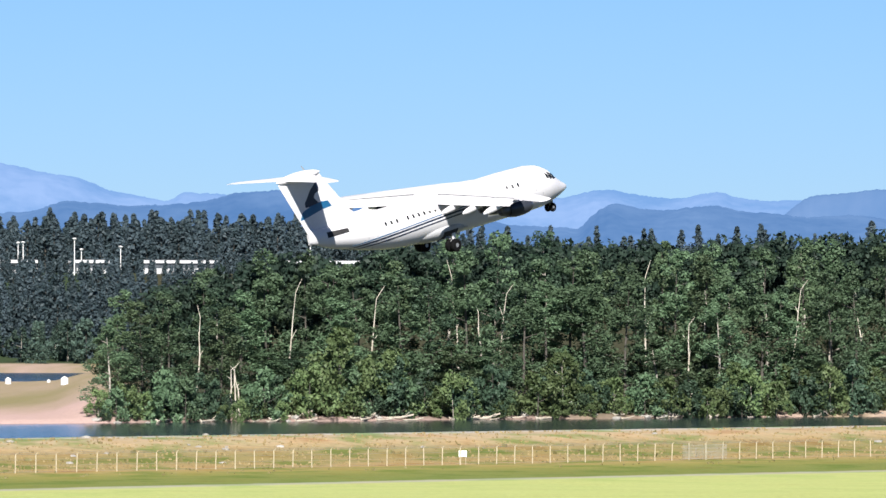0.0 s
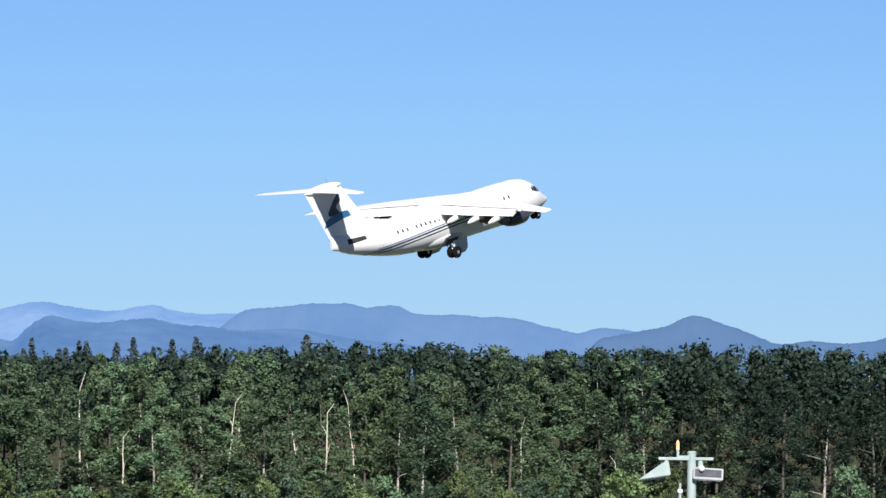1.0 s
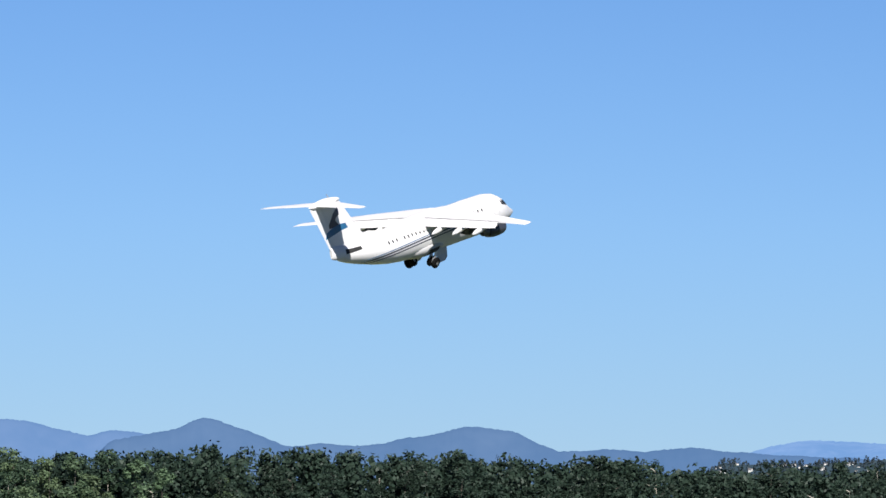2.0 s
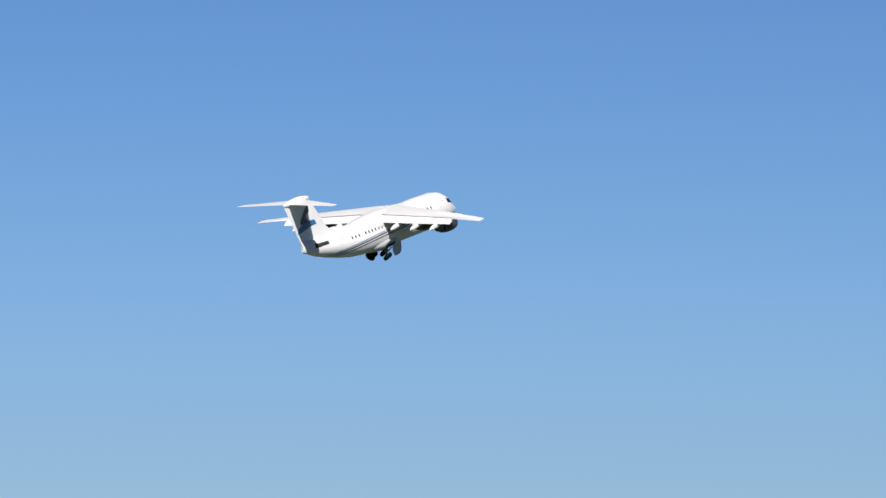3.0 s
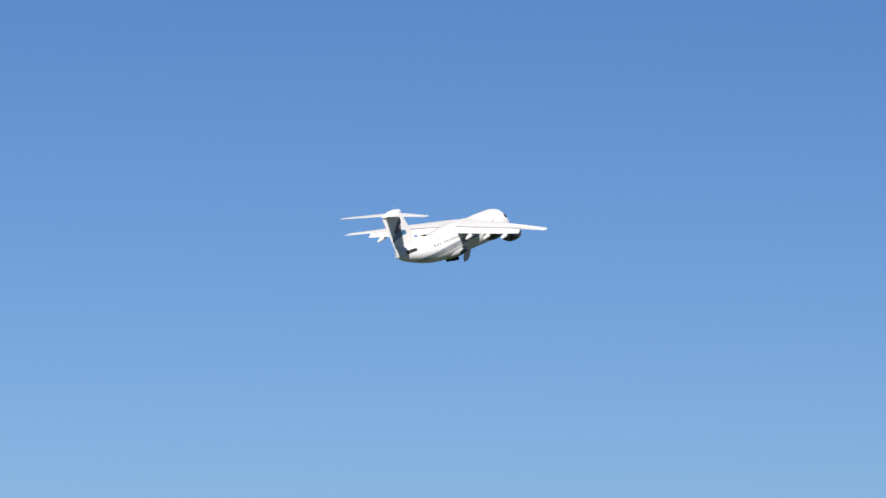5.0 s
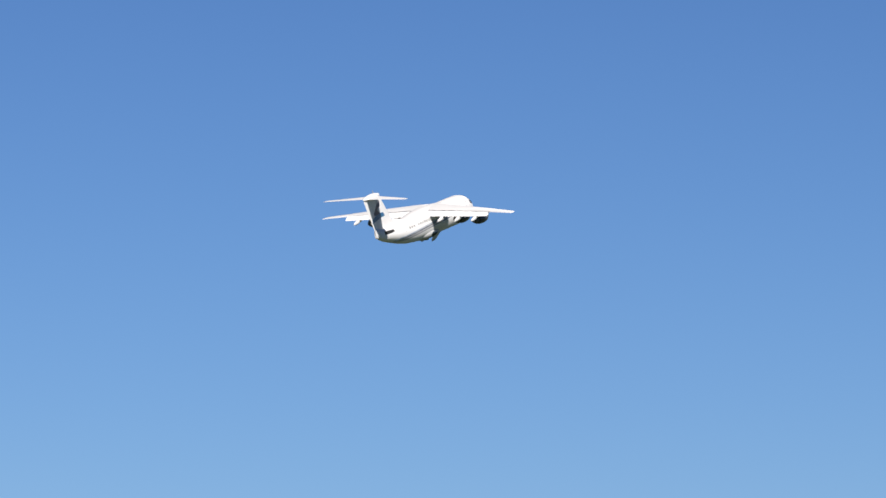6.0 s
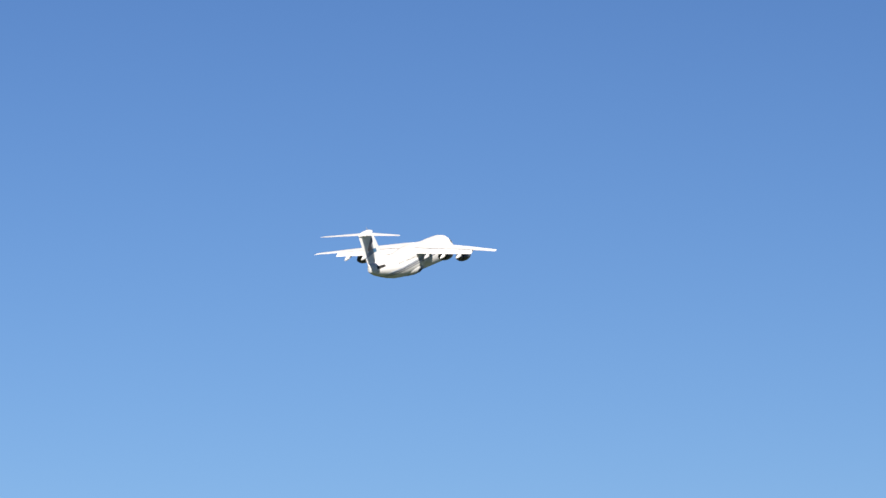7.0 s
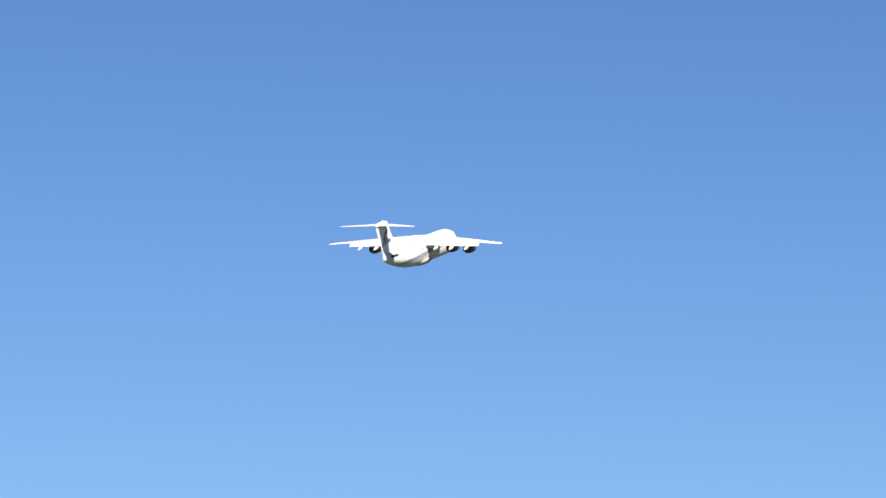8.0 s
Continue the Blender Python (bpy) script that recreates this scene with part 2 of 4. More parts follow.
    for side in (-1, 1):
        # dark plates on the fairing's flanks for the shade inside open wheel wells
        bm = bmesh.new()
        loft(bm, [[(x, side * (1.735 + o) * s * math.cos(radians(a)), -0.90 + (0.875 + o) * s * math.sin(radians(a))) for o in (-0.05, 0.0) for a in ((-62, -48, -34, -20, -6) if o else (-6, -20, -34, -48, -62))] for x, s in [(2.0 - 1.7 * k / 6, math.sin(math.pi * (2.6 + 1.7 * k / 6) / 7.6) ** 0.5 + 0.02) for k in range(7)]])
        part("wheel_well", bm, M_DARK, plane, "dark plate for the shaded open wheel well")
        # wing with aileron part, flap, flap track fairings
        bm = bmesh.new()
        secs = [(0.6, 5.1, 0.75, 1.96, 0.075), (1.7, 4.80, 0.72, 1.95, 0.08), (6.0, 3.30, 0.42, 1.79, 0.09), (9.84, 1.98, 0.12, 1.62, 0.10), (9.86, 1.98, -0.20, 1.60, 0.09), (12.7, 1.0, -0.42, 1.46, 0.10), (13.05, 0.75, -0.45, 1.43, 0.08), (13.17, 0.35, -0.35, 1.42, 0.04)]
        loft(bm, [foil(le, te, side * y, z, th) for y, le, te, z, th in secs])
        part("wing", bm, M_WHITE, plane, smooth=True)
        bm = bmesh.new()
        loft(bm, [foil(1.15 - 0.075 * y, 0.12 - 0.07 * y, side * y, z, 0.13, d) for y, z, d in ((1.12, 1.97, 0.68), (4.0, 1.86, 0.64), (7.0, 1.75, 0.58), (9.83, 1.63, 0.48))])
        part("flap", bm, M_WHITE, plane, "white lowered flap", smooth=True)
        for y in (3.35, 5.75, 8.1):
            bm = bmesh.new()
            loft(bm, [[(1.9 - 0.07 * y - 3.0 * f, side * y + 0.19 * s * math.cos(a), 1.24 - 0.42 * f + 0.28 * s * math.sin(a)) for a in [2 * math.pi * j / 14 for j in range(14)]] for f, s in ((0, 0.05), (0.1, 0.5), (0.3, 0.9), (0.6, 1), (0.85, 0.8), (1, 0.35))])
            part("flap_track_fairing", bm, M_WHITE, plane, smooth=True)
        # engines
        for y in (4.3, 7.2):
            x0, zc = (5.2, 0.45) if y < 5 else (4.3, 0.42)
            bm = bmesh.new()
            prof = [(0.0, 0.52), (0.06, 0.62), (0.3, 0.70), (0.9, 0.76), (1.7, 0.74), (2.3, 0.64), (2.5, 0.58), (2.48, 0.50), (2.0, 0.46)]
            loft(bm, [[(x0 - d, side * y + r * math.cos(a), zc + r * math.sin(a)) for a in [2 * math.pi * j / 28 for j in range(28)]] for d, r in prof])
            nac = part("engine", bm, [M_NACELLE, M_WHITE], plane, "dark engine nacelle with a white crown", smooth=True)
            # upper faces behind the lip are white, the rest stay dark
            for p in nac.data.polygons:
                if p.center.z > zc + 0.44 and p.center.x < x0 - 0.05:
                    p.material_index = 1
            bm = bmesh.new()
            loft(bm, [[(x0 - d, side * y + r * math.cos(a), zc + r * math.sin(a)) for a in [2 * math.pi * j / 24 for j in range(24)]] for d, r in [(2.2, 0.5), (2.75, 0.46), (3.15, 0.36), (3.2, 0.30), (3.0, 0.1)]])
            part("exhaust_nozzle", bm, M_TITANIUM, nac, "bare metal exhaust nozzle", smooth=True)
            bm = bmesh.new()
            tube(bm, (x0 - 0.16, side * y, zc), (x0 - 0.05, side * y, zc), 0.5, 0.5, 24)
            tube(bm, (x0 - 0.05, side * y, zc), (x0 + 0.12, side * y, zc), 0.16, 0.03, 16)
            part("fan", bm, M_DARK, nac, "dark engine fan")
            bm = bmesh.new()
            loft(bm, [foil(x0 - 0.5, x0 - 3.4, side * y, zc + 0.62, 0.06, axis="z"), foil(x0 - 1.0, x0 - 3.8, side * y, 1.70, 0.06, axis="z")])
            part("pylon", bm, M_WHITE, nac, smooth=True)
    # fin, rudder, dorsal fin
    bm = bmesh.new()
    loft(bm, [foil(-6.2, -12.05, 0, 1.25, 0.085, axis="z"), foil(-7.9, -12.75, 0, 2.6, 0.09, axis="z"), foil(-10.6, -14.2, 0, 5.95, 0.085, axis="z")])
    fin = part("fin", bm, M_WHITE, plane, smooth=True)
    bm = bmesh.new()
    loft(bm, [foil(-11.8, -12.72, 0, 1.5, 0.12, axis="z"), foil(-13.6, -15.15, 0, 5.85, 0.10, axis="z")])
    part("rudder", bm, M_WHITE, fin, smooth=True)
    bm = bmesh.new()
    loft(bm, [foil(-3.6, -9.0, 0, 1.62, 0.03, axis="z"), foil(-6.6, -9.0, 0, 2.25, 0.035, axis="z")])
    part("dorsal_fin", bm, M_WHITE, fin, smooth=True)
    # emblem on both faces of the fin: a light blue band with a dark crescent above it
    def fin_side(x, z):
        out = 0.0
        for z0, z1, a0, b0, a1, b1, th in ((2.6, 5.95, -7.9, -12.75, -10.6, -14.2, 0.09), (1.5, 5.85, -11.8, -12.72, -13.6, -15.15, 0.12)):
            g = (z - z0) / (z1 - z0)
            le, te = a0 + (a1 - a0) * g, b0 + (b1 - b0) * g
            f = (x - le) / (te - le)
            if 0 < f < 1:
                out = max(out, 5 * th * (0.2969 * math.sqrt(f) - 0.126 * f - 0.3516 * f * f + 0.2843 * f ** 3 - 0.1036 * f ** 4) * (le - te))
        return out

    band = [((-13.29, 2.73), (-13.04, 3.31)), ((-12.29, 2.88), (-12.1, 3.62)), ((-10.95, 3.17), (-11.0, 3.78)), ((-9.95, 3.24), (-10.27, 3.72))]
    crescent = [((l, z), (r, z)) for z, l, r in ((3.6, -12.6, -11.1), (3.95, -12.64, -11.45), (4.24, -12.4, -11.68), (4.5, -12.2, -11.5), (4.65, -12.1, -11.08), (4.9, -11.9, -11.05), (5.15, -11.55, -11.1), (5.38, -11.28, -11.2))]
    for side in (-1, 1):
        for mt, edges, off in ((M_CYAN, band, 0.016), (M_NAVY, crescent, 0.012)):
            rows = []
            for (p0, q0), (p1, q1) in zip(edges, edges[1:]):
                for k in range(4):
                    g = k / 4
                    rows.append(((p0[0] + (p1[0] - p0[0]) * g, p0[1] + (p1[1] - p0[1]) * g), (q0[0] + (q1[0] - q0[0]) * g, q0[1] + (q1[1] - q0[1]) * g)))
            rows.append(edges[-1])
            bm = bmesh.new()
            rings = []
            for (x0, z0), (x1, z1) in rows:
                line = [(x0 + (x1 - x0) * k / 8, z0 + (z1 - z0) * k / 8) for k in range(9)]
                rings.append([(x, side * (fin_side(x, z) + off), z) for x, z in line] + [(x, side * (fin_side(x, z) - 0.01), z) for x, z in reversed(line)])
            loft(bm, rings)
            part("emblem", bm, mt, fin, "blue painted emblem", smooth=False)
    # tailplane and bullet
    for side in (-1, 1):
        bm = bmesh.new()
        loft(bm, [foil(-11.3, -14.45, side * 0.02, 5.88, 0.09, -0.16), foil(-13.85, -15.2, side * 5.3, 5.92, 0.09, -0.10), foil(-14.1, -15.2, side * 5.54, 5.93, 0.06, -0.08)])
        part("tailplane", bm, M_WHITE, plane, smooth=True)
    bm = bmesh.new()
    loft(bm, [[(-10.4 - 4.9 * f, 0.42 * s * math.cos(a), 6.04 + 0.40 * s * math.sin(a)) for a in [2 * math.pi * j / 20 for j in range(20)]] for f, s in [(k / 12, math.sin(math.pi * k / 12) ** 0.6 + 0.02) for k in range(13)]])
    part("tail_bullet", bm, M_WHITE, plane, smooth=True)
    bm = bmesh.new()
    tube(bm, (-12.1, 0, 6.45), (-12.35, 0, 6.8), 0.05, 0.03, 8)
    part("beacon", bm, M_GREY, plane)
    # split tail airbrake
    for side in (-1, 1):
        bm = bmesh.new()
        loft(bm, [[(x, side * (0.02 + w * max(0.0, math.cos(a))), z + h * math.sin(a)) for a in [-math.pi / 2 + math.pi * j / 10 for j in range(11)]] for x, w, z, h in ((-11.0, 0.74, 1.02, 0.78), (-11.9, 0.46, 1.20, 0.66), (-12.6, 0.16, 1.34, 0.62), (-12.75, 0.10, 1.38, 0.56))])
        part("airbrake", bm, M_WHITE, plane, smooth=True)
    # antennas
    bm = bmesh.new()
    loft(bm, [foil(4.9, 4.5, 0, -1.62, 0.1, axis="z"), foil(4.7, 4.45, 0, -2.05, 0.1, axis="z")])
    part("antenna", bm, M_WHITE, plane)
    return plane


def build_gear(plane):
    """Two main legs and a nose leg with their doors, each on its own hinge."""
    out = {}
    for side, key in ((-1, "right"), (1, "left")):
        bm = bmesh.new()
        tube(bm, (0, 0, 0.1), (0, side * 0.55, -0.85), 0.13, 0.10, 12)
        tube(bm, (0, side * 0.15, 0.0), (-0.75, side * 0.45, -0.25), 0.06, 0.06, 8)
        tube(bm, (0, side * 0.22, -0.85), (0, side * 0.88, -0.85), 0.07, 0.07, 10)
        leg = part("main_gear", bm, M_GREY, plane, "grey main landing gear leg")
        leg.matrix_basis = pose(1.15, side * 1.1, -1.34)
        bm = bmesh.new()
        box(bm, 0.33, side * 0.42, -0.30, 0.42, 0.05, 0.72, bevel=0.015)
        part("leg_door", bm, M_WHITE, leg, "white door fixed to the gear leg")
        wheel(leg, 0, side * 0.26, -0.85, 0.52, 0.34)
        wheel(leg, 0, side * 0.82, -0.85, 0.52, 0.34)
        bm = bmesh.new()
        loft(bm, [[(1.15 * u, side * v * (1 if o else 0.97), -0.02 * o - (0.1 * math.sin(v * 2) * 1)) for u, v in ((-0.7, 0.0), (0.7, 0.0), (0.75, 0.5), (0.65, 1.0), (0.3, 1.25), (-0.5, 1.3), (-0.7, 0.8))] for o in (0, 3)])
        door = part("gear_door", bm, M_BELLY, plane, "pale grey main gear door")
        door.matrix_basis = pose(2.5, side * 1.45, -1.25)
        out[key] = (leg, door)
    bm = bmesh.new()
    tube(bm, (0, 0, 0.2), (0.1, 0, -0.72), 0.09, 0.07, 10)
    tube(bm, (0.1, -0.3, -0.72), (0.1, 0.3, -0.72), 0.05, 0.05, 8)
    leg = part("nose_gear", bm, M_GREY, plane, "grey nose landing gear leg")
    leg.matrix_basis = pose(14.3, 0, -1.15)
    for s in (-1, 1):
        wheel(leg, 0.1, s * 0.24, -0.74, 0.36, 0.22)
    bm = bmesh.new()
    box(bm, 0.28, 0, -0.3, 0.03, 0.34, 0.5)
    part("gear_door", bm, M_BELLY, leg)
    out["nose"] = (leg,)
    return out


airliner = build_airliner()
gear = build_gear(airliner)


# heading of the runway and of the climb: degrees from +x towards +y
HEADING = 46.456
FLIGHT = [
    (0.0, -1.5, 561.2, 6.97, 12.35, -0.19), (0.5, 22.5, 586.5, 11.77, 12.65, -0.04), (1.0, 46.4, 611.6, 16.72, 13.04, 0.10), (1.5, 70.1, 636.8, 21.81, 13.46, 0.23),
    (2.0, 94.0, 661.9, 27.06, 13.82, 0.6), (2.5, 117.9, 686.9, 32.45, 14.12, 0.8), (3.0, 141.6, 711.9, 38.0, 14.36, 1.0), (3.5, 165.4, 736.8, 43.70, 14.54, 1.0), (4.0, 189.0, 761.7, 49.54, 14.65, 0.8),
    (4.5, 212.7, 786.6, 55.54, 14.71, 0.7), (5.0, 236.3, 811.4, 61.7, 14.70, 0.5), (5.5, 259.8, 836.2, 67.99, 14.64, 0.3), (6.0, 283.3, 860.9, 74.43, 14.51, 0.2), (6.5, 306.8, 885.6, 81.03, 14.32, 0.4),
    (7.0, 330.2, 910.2, 87.77, 14.07, 0.9), (7.5, 353.5, 934.8, 94.67, 13.76, 1.4), (8.0, 376.9, 959.4, 101.72, 13.38, 1.8)]


def drift(t):
    """A slight turn to the left late in the climb, in degrees."""
    return 1.0 * smooth(5.0, 8.0, t)


def motions():
    rows = []
    for t, x, y, z, pitch, bank in FLIGHT:
        turn = radians(drift(t))
        rows.append((t, pose(x + 13 * turn * N.x, y + 13 * turn * N.y, z + EYE, bank, -pitch, HEADING + drift(t))))
    walk(airliner, rows)
    for side, key in ((-1, "right"), (1, "left")):
        leg, door = gear[key]
        walk(leg, [(t, pose(1.15, side * 1.1, -1.34 + up, -side * a)) for t, a, up in
                   ((0.0, 0, 0), (0.8, 0, 0), (2.0, 22, 0.02), (3.5, 58, 0.14), (4.7, 80, 0.25), (6.0, 100, 0.32), (7.2, 126, 0.45), (8.0, 128, 0.5))])
        walk(door, [(t, pose(2.5, side * 1.45, -1.25 + up, -side * a)) for t, a, up in
                    ((0.0, 150, 0.1), (0.25, 115, 0.05), (0.5, 85, 0.0), (3.5, 88, 0.0), (5.0, 100, 0.0), (6.2, 128, 0.05), (7.2, 150, 0.1), (8.0, 152, 0.1))])
    walk(gear["nose"][0], [(t, pose(14.3, 0, -1.15 + up, 0, -a)) for t, a, up in ((0.0, 0, 0), (0.6, 8, 0), (1.2, 40, 0.1), (1.8, 80, 0.35), (2.2, 88, 0.5), (8.0, 88, 0.5))])


# ---- the land ----
U = Vector((math.cos(radians(HEADING)), math.sin(radians(HEADING)), 0))   # along the airfield
N = Vector((-U.y, U.x, 0))                                                # across it, away from the viewer
SHORE_A = 37.2
E = Vector((math.cos(radians(SHORE_A)), math.sin(radians(SHORE_A)), 0))   # along the island's shore
S = Vector((-E.y, E.x, 0))
SHORE = 984.0
WATER = -1.0


def smooth(a, b, x):
    f = max(0.0, min(1.0, (x - a) / (b - a)))
    return f * f * (3 - 2 * f)


def island(x, y):
    return -x * E.y + y * E.x - SHORE + 3.5 * noise.noise((x * 0.03, y * 0.03, 0)) + 1.2 * noise.noise((x * 0.13, y * 0.13, 4))


def height(x, y):
    d = math.hypot(x, y)
    w = -x * U.y + y * U.x
    bumps = 0.25 * noise.noise((x * 0.05, y * 0.05, 2)) + 0.12 * noise.noise((x * 0.3, y * 0.3, 3))
    if y < 0 or w < 580:
        return -0.05 + 0.1 * bumps
    if w < 640:
        z = 2.45 * smooth(582, 620, w) + bumps * 1.2 * smooth(578, 590, w) * (1 - smooth(616, 622, w))
        return z - 6.45 * smooth(628, 650, w)
    z = -4.0 + 3.7 * smooth(-9, 5, island(x, y)) + 2.4 * smooth(0, 30, island(x, y)) * smooth(-3.15, -2.75, math.degrees(math.atan2(x, y)))
    z += 0.6 * bumps * smooth(0, 8, island(x, y)) * (0.15 + 0.85 * smooth(-2.9, -2.6, math.degrees(math.atan2(x, y))))
    z = z * (1 - smooth(1815, 1845, d)) - 4.0 * smooth(1815, 1845, d)
    z += 4.2 * smooth(2080, 2170, d) + 31 * smooth(2400, 2680, d)
    return z


def build_ground():
    az = [radians(a) for a in list(np.arange(-9, 28.01, 0.22)) + list(np.arange(33, 346, 6.0))]
    ds = [0.5, 40, 120, 250, 400, 520] + list(np.arange(560, 700, 12)) + list(np.arange(700, 1010, 2.5)) + list(np.arange(1010, 1160, 8)) + list(np.arange(1160, 1480, 2.5)) + list(np.arange(1490, 2300, 20)) + list(np.arange(2300, 2800, 30)) + [3000, 3400, 3900, 4400, 4900]
    verts, faces = [], []
    for d in ds:
        for a in az:
            x, y = d * math.sin(a), d * math.cos(a)
            verts.append((x, y, height(x, y)))
    k = len(az)
    for i in range(len(ds) - 1):
        for j in range(k):
            a, b = i * k + j, i * k + (j + 1) % k
            faces.append((a, b, b + k, a + k))
    faces.append(tuple(reversed(range(k))))
    ob = data_mesh("ground", verts, faces, ground_material(), smooth=True)
    tagged(ob, "mown airfield grass, dry bank and sandy river shore", "ground", kind="structure")


def ground_material():
    m = bpy.data.materials.new("ground")
    m.use_nodes = True
    n, l = m.node_tree.nodes, m.node_tree.links
    bsdf = n["Principled BSDF"]
    bsdf.inputs["Roughness"].default_value = 0.95
    bsdf.inputs["Specular IOR Level"].default_value = 0.15
    geo = n.new("ShaderNodeNewGeometry")

    def math_node(op, a, b=None, c=None):
        q = n.new("ShaderNodeMath")
        q.operation = op
        for i, v in enumerate((a, b, c)):
            if v is None:
                continue
            if isinstance(v, (int, float)):
                q.inputs[i].default_value = v
            else:
                l.new(v, q.inputs[i])
        return q.outputs[0]

    def noise_node(scale, detail=4.0, stretch=None, turn=-HEADING):
        q = n.new("ShaderNodeTexNoise")
        q.inputs["Scale"].default_value, q.inputs["Detail"].default_value = scale, detail
        src = geo.outputs["Position"]
        if stretch:
            mp = n.new("ShaderNodeMapping")
            mp.inputs["Rotation"].default_value = (0, 0, radians(turn))
            mp.inputs["Scale"].default_value = stretch
            l.new(src, mp.inputs["Vector"])
            src = mp.outputs["Vector"]
        l.new(src, q.inputs["Vector"])
        return q.outputs["Fac"]

    dot = n.new("ShaderNodeVectorMath")
    dot.operation = "DOT_PRODUCT"
    dot.inputs[1].default_value = tuple(N)
    l.new(geo.outputs["Position"], dot.inputs[0])
    coarse, mid, fine = noise_node(0.03), noise_node(0.22), noise_node(1.6)
    jag = math_node("MULTIPLY_ADD", mid, 5.0, dot.outputs["Value"])
    jag = math_node("MULTIPLY_ADD", fine, 2.0, jag)
    fac = math_node("DIVIDE", math_node("SUBTRACT", jag, 423.5), 240.0)     # 0 at w=420, 1 at w=660
    ramp = n.new("ShaderNodeValToRGB")
    cr = ramp.color_ramp
    # the first stop darkens the unseen near ground, which limits bounced light
    stops = [(0.0, (0.045, 0.05, 0.04)), (0.03, (0.37, 0.41, 0.15)), (0.285, (0.37, 0.41, 0.15)), (0.298, (0.34, 0.34, 0.24)), (0.315, (0.33, 0.33, 0.24)), (0.325, (0.16, 0.19, 0.05)), (0.42, (0.17, 0.19, 0.05)), (0.50, (0.23, 0.22, 0.065)),
             (0.56, (0.30, 0.235, 0.095)), (0.60, (0.32, 0.24, 0.115)), (0.68, (0.23, 0.195, 0.08)), (0.745, (0.39, 0.30, 0.18)), (0.79, (0.37, 0.30, 0.20)), (0.815, (0.40, 0.38, 0.34)), (0.87, (0.30, 0.27, 0.22))]
    stops = [stops[0]] + [(0.02 if p == 0.03 else (p * 200 + 40) / 240, c) for p, c in stops[1:]]
    cr.elements[0].position, cr.elements[0].color = stops[0][0], (*stops[0][1], 1)
    cr.elements[1].position, cr.elements[1].color = stops[1][0], (*stops[1][1], 1)
    for p, c in stops[2:]:
        cr.elements.new(p).color = (*c, 1)
    l.new(fac, ramp.inputs["Fac"])
    # patches of green and rust-brown growth in the dry grass, drawn out along the bank
    patchy = noise_node(0.16, 6.0, (0.8, 0.5, 1.0))
    growth = n.new("ShaderNodeValToRGB")
    growth.color_ramp.elements[0].position, growth.color_ramp.elements[0].color = 0.38, (0.52, 0.74, 0.42, 1)
    growth.color_ramp.elements[1].position, growth.color_ramp.elements[1].color = 0.50, (1, 1, 1, 1)
    growth.color_ramp.elements.new(0.60).color = (1.05, 0.98, 0.9, 1)
    growth.color_ramp.elements.new(0.72).color = (0.82, 0.64, 0.52, 1)
    l.new(patchy, growth.inputs["Fac"])
    grown = n.new("ShaderNodeMix")
    grown.data_type, grown.blend_type = "RGBA", "MULTIPLY"
    unmown = n.new("ShaderNodeMapRange")
    unmown.inputs["From Min"].default_value, unmown.inputs["From Max"].default_value = 495, 578
    unmown.inputs["To Min"].default_value, unmown.inputs["To Max"].default_value = 0.10, 1.0
    l.new(dot.outputs["Value"], unmown.inputs["Value"])
    l.new(unmown.outputs["Result"], grown.inputs["Factor"])
    l.new(ramp.outputs["Color"], grown.inputs["A"])
    l.new(growth.outputs["Color"], grown.inputs["B"])
    # the far side: sand near the water, scrubby soil above it
    sand = n.new("ShaderNodeValToRGB")
    sand.color_ramp.elements[0].position, sand.color_ramp.elements[0].color = 0.44, (0.45, 0.32, 0.285, 1)
    sand.color_ramp.elements[1].position, sand.color_ramp.elements[1].color = 0.64, (0.23, 0.20, 0.10, 1)
    bars = noise_node(0.05, 5.0, (1.0, 0.05, 1.0), 0.0)
    away = n.new("ShaderNodeVectorMath")
    away.operation = "LENGTH"
    l.new(geo.outputs["Position"], away.inputs[0])
    grassed = n.new("ShaderNodeMapRange")          # thin grass on the higher, older sand
    grassed.inputs["From Min"].default_value, grassed.inputs["From Max"].default_value = 1120, 1420
    l.new(away.outputs["Value"], grassed.inputs["Value"])
    l.new(math_node("MULTIPLY_ADD", grassed.outputs["Result"], 0.22, math_node("MULTIPLY_ADD", bars, 0.45, 0.14)), sand.inputs["Fac"])
    far = n.new("ShaderNodeMapRange")
    far.inputs["From Min"].default_value, far.inputs["From Max"].default_value = 648, 652
    l.new(dot.outputs["Value"], far.inputs["Value"])
    mix = n.new("ShaderNodeMix")
    mix.data_type = "RGBA"
    l.new(far.outputs["Result"], mix.inputs["Factor"])
    l.new(grown.outputs["Result"], mix.inputs["A"])
    l.new(sand.outputs["Color"], mix.inputs["B"])
    # streaks along the mowing, tufts
    streak = noise_node(0.5, 3.0, (0.12, 1.0, 1.0))
    near_side = math_node("SUBTRACT", 1.0, far.outputs["Result"])
    streak = math_node("ADD", math_node("MULTIPLY", streak, near_side), math_node("MULTIPLY", far.outputs["Result"], 0.5))
    tone = math_node("ADD", math_node("MULTIPLY", streak, 0.45), math_node("MULTIPLY", fine, 0.65))
    tone = math_node("ADD", tone, 0.62)
    dist = n.new("ShaderNodeVectorMath")
    dist.operation = "LENGTH"
    l.new(geo.outputs["Position"], dist.inputs[0])
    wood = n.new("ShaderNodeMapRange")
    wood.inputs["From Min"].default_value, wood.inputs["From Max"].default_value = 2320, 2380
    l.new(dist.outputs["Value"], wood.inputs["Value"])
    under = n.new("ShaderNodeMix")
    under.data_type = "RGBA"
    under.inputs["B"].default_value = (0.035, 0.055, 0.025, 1)
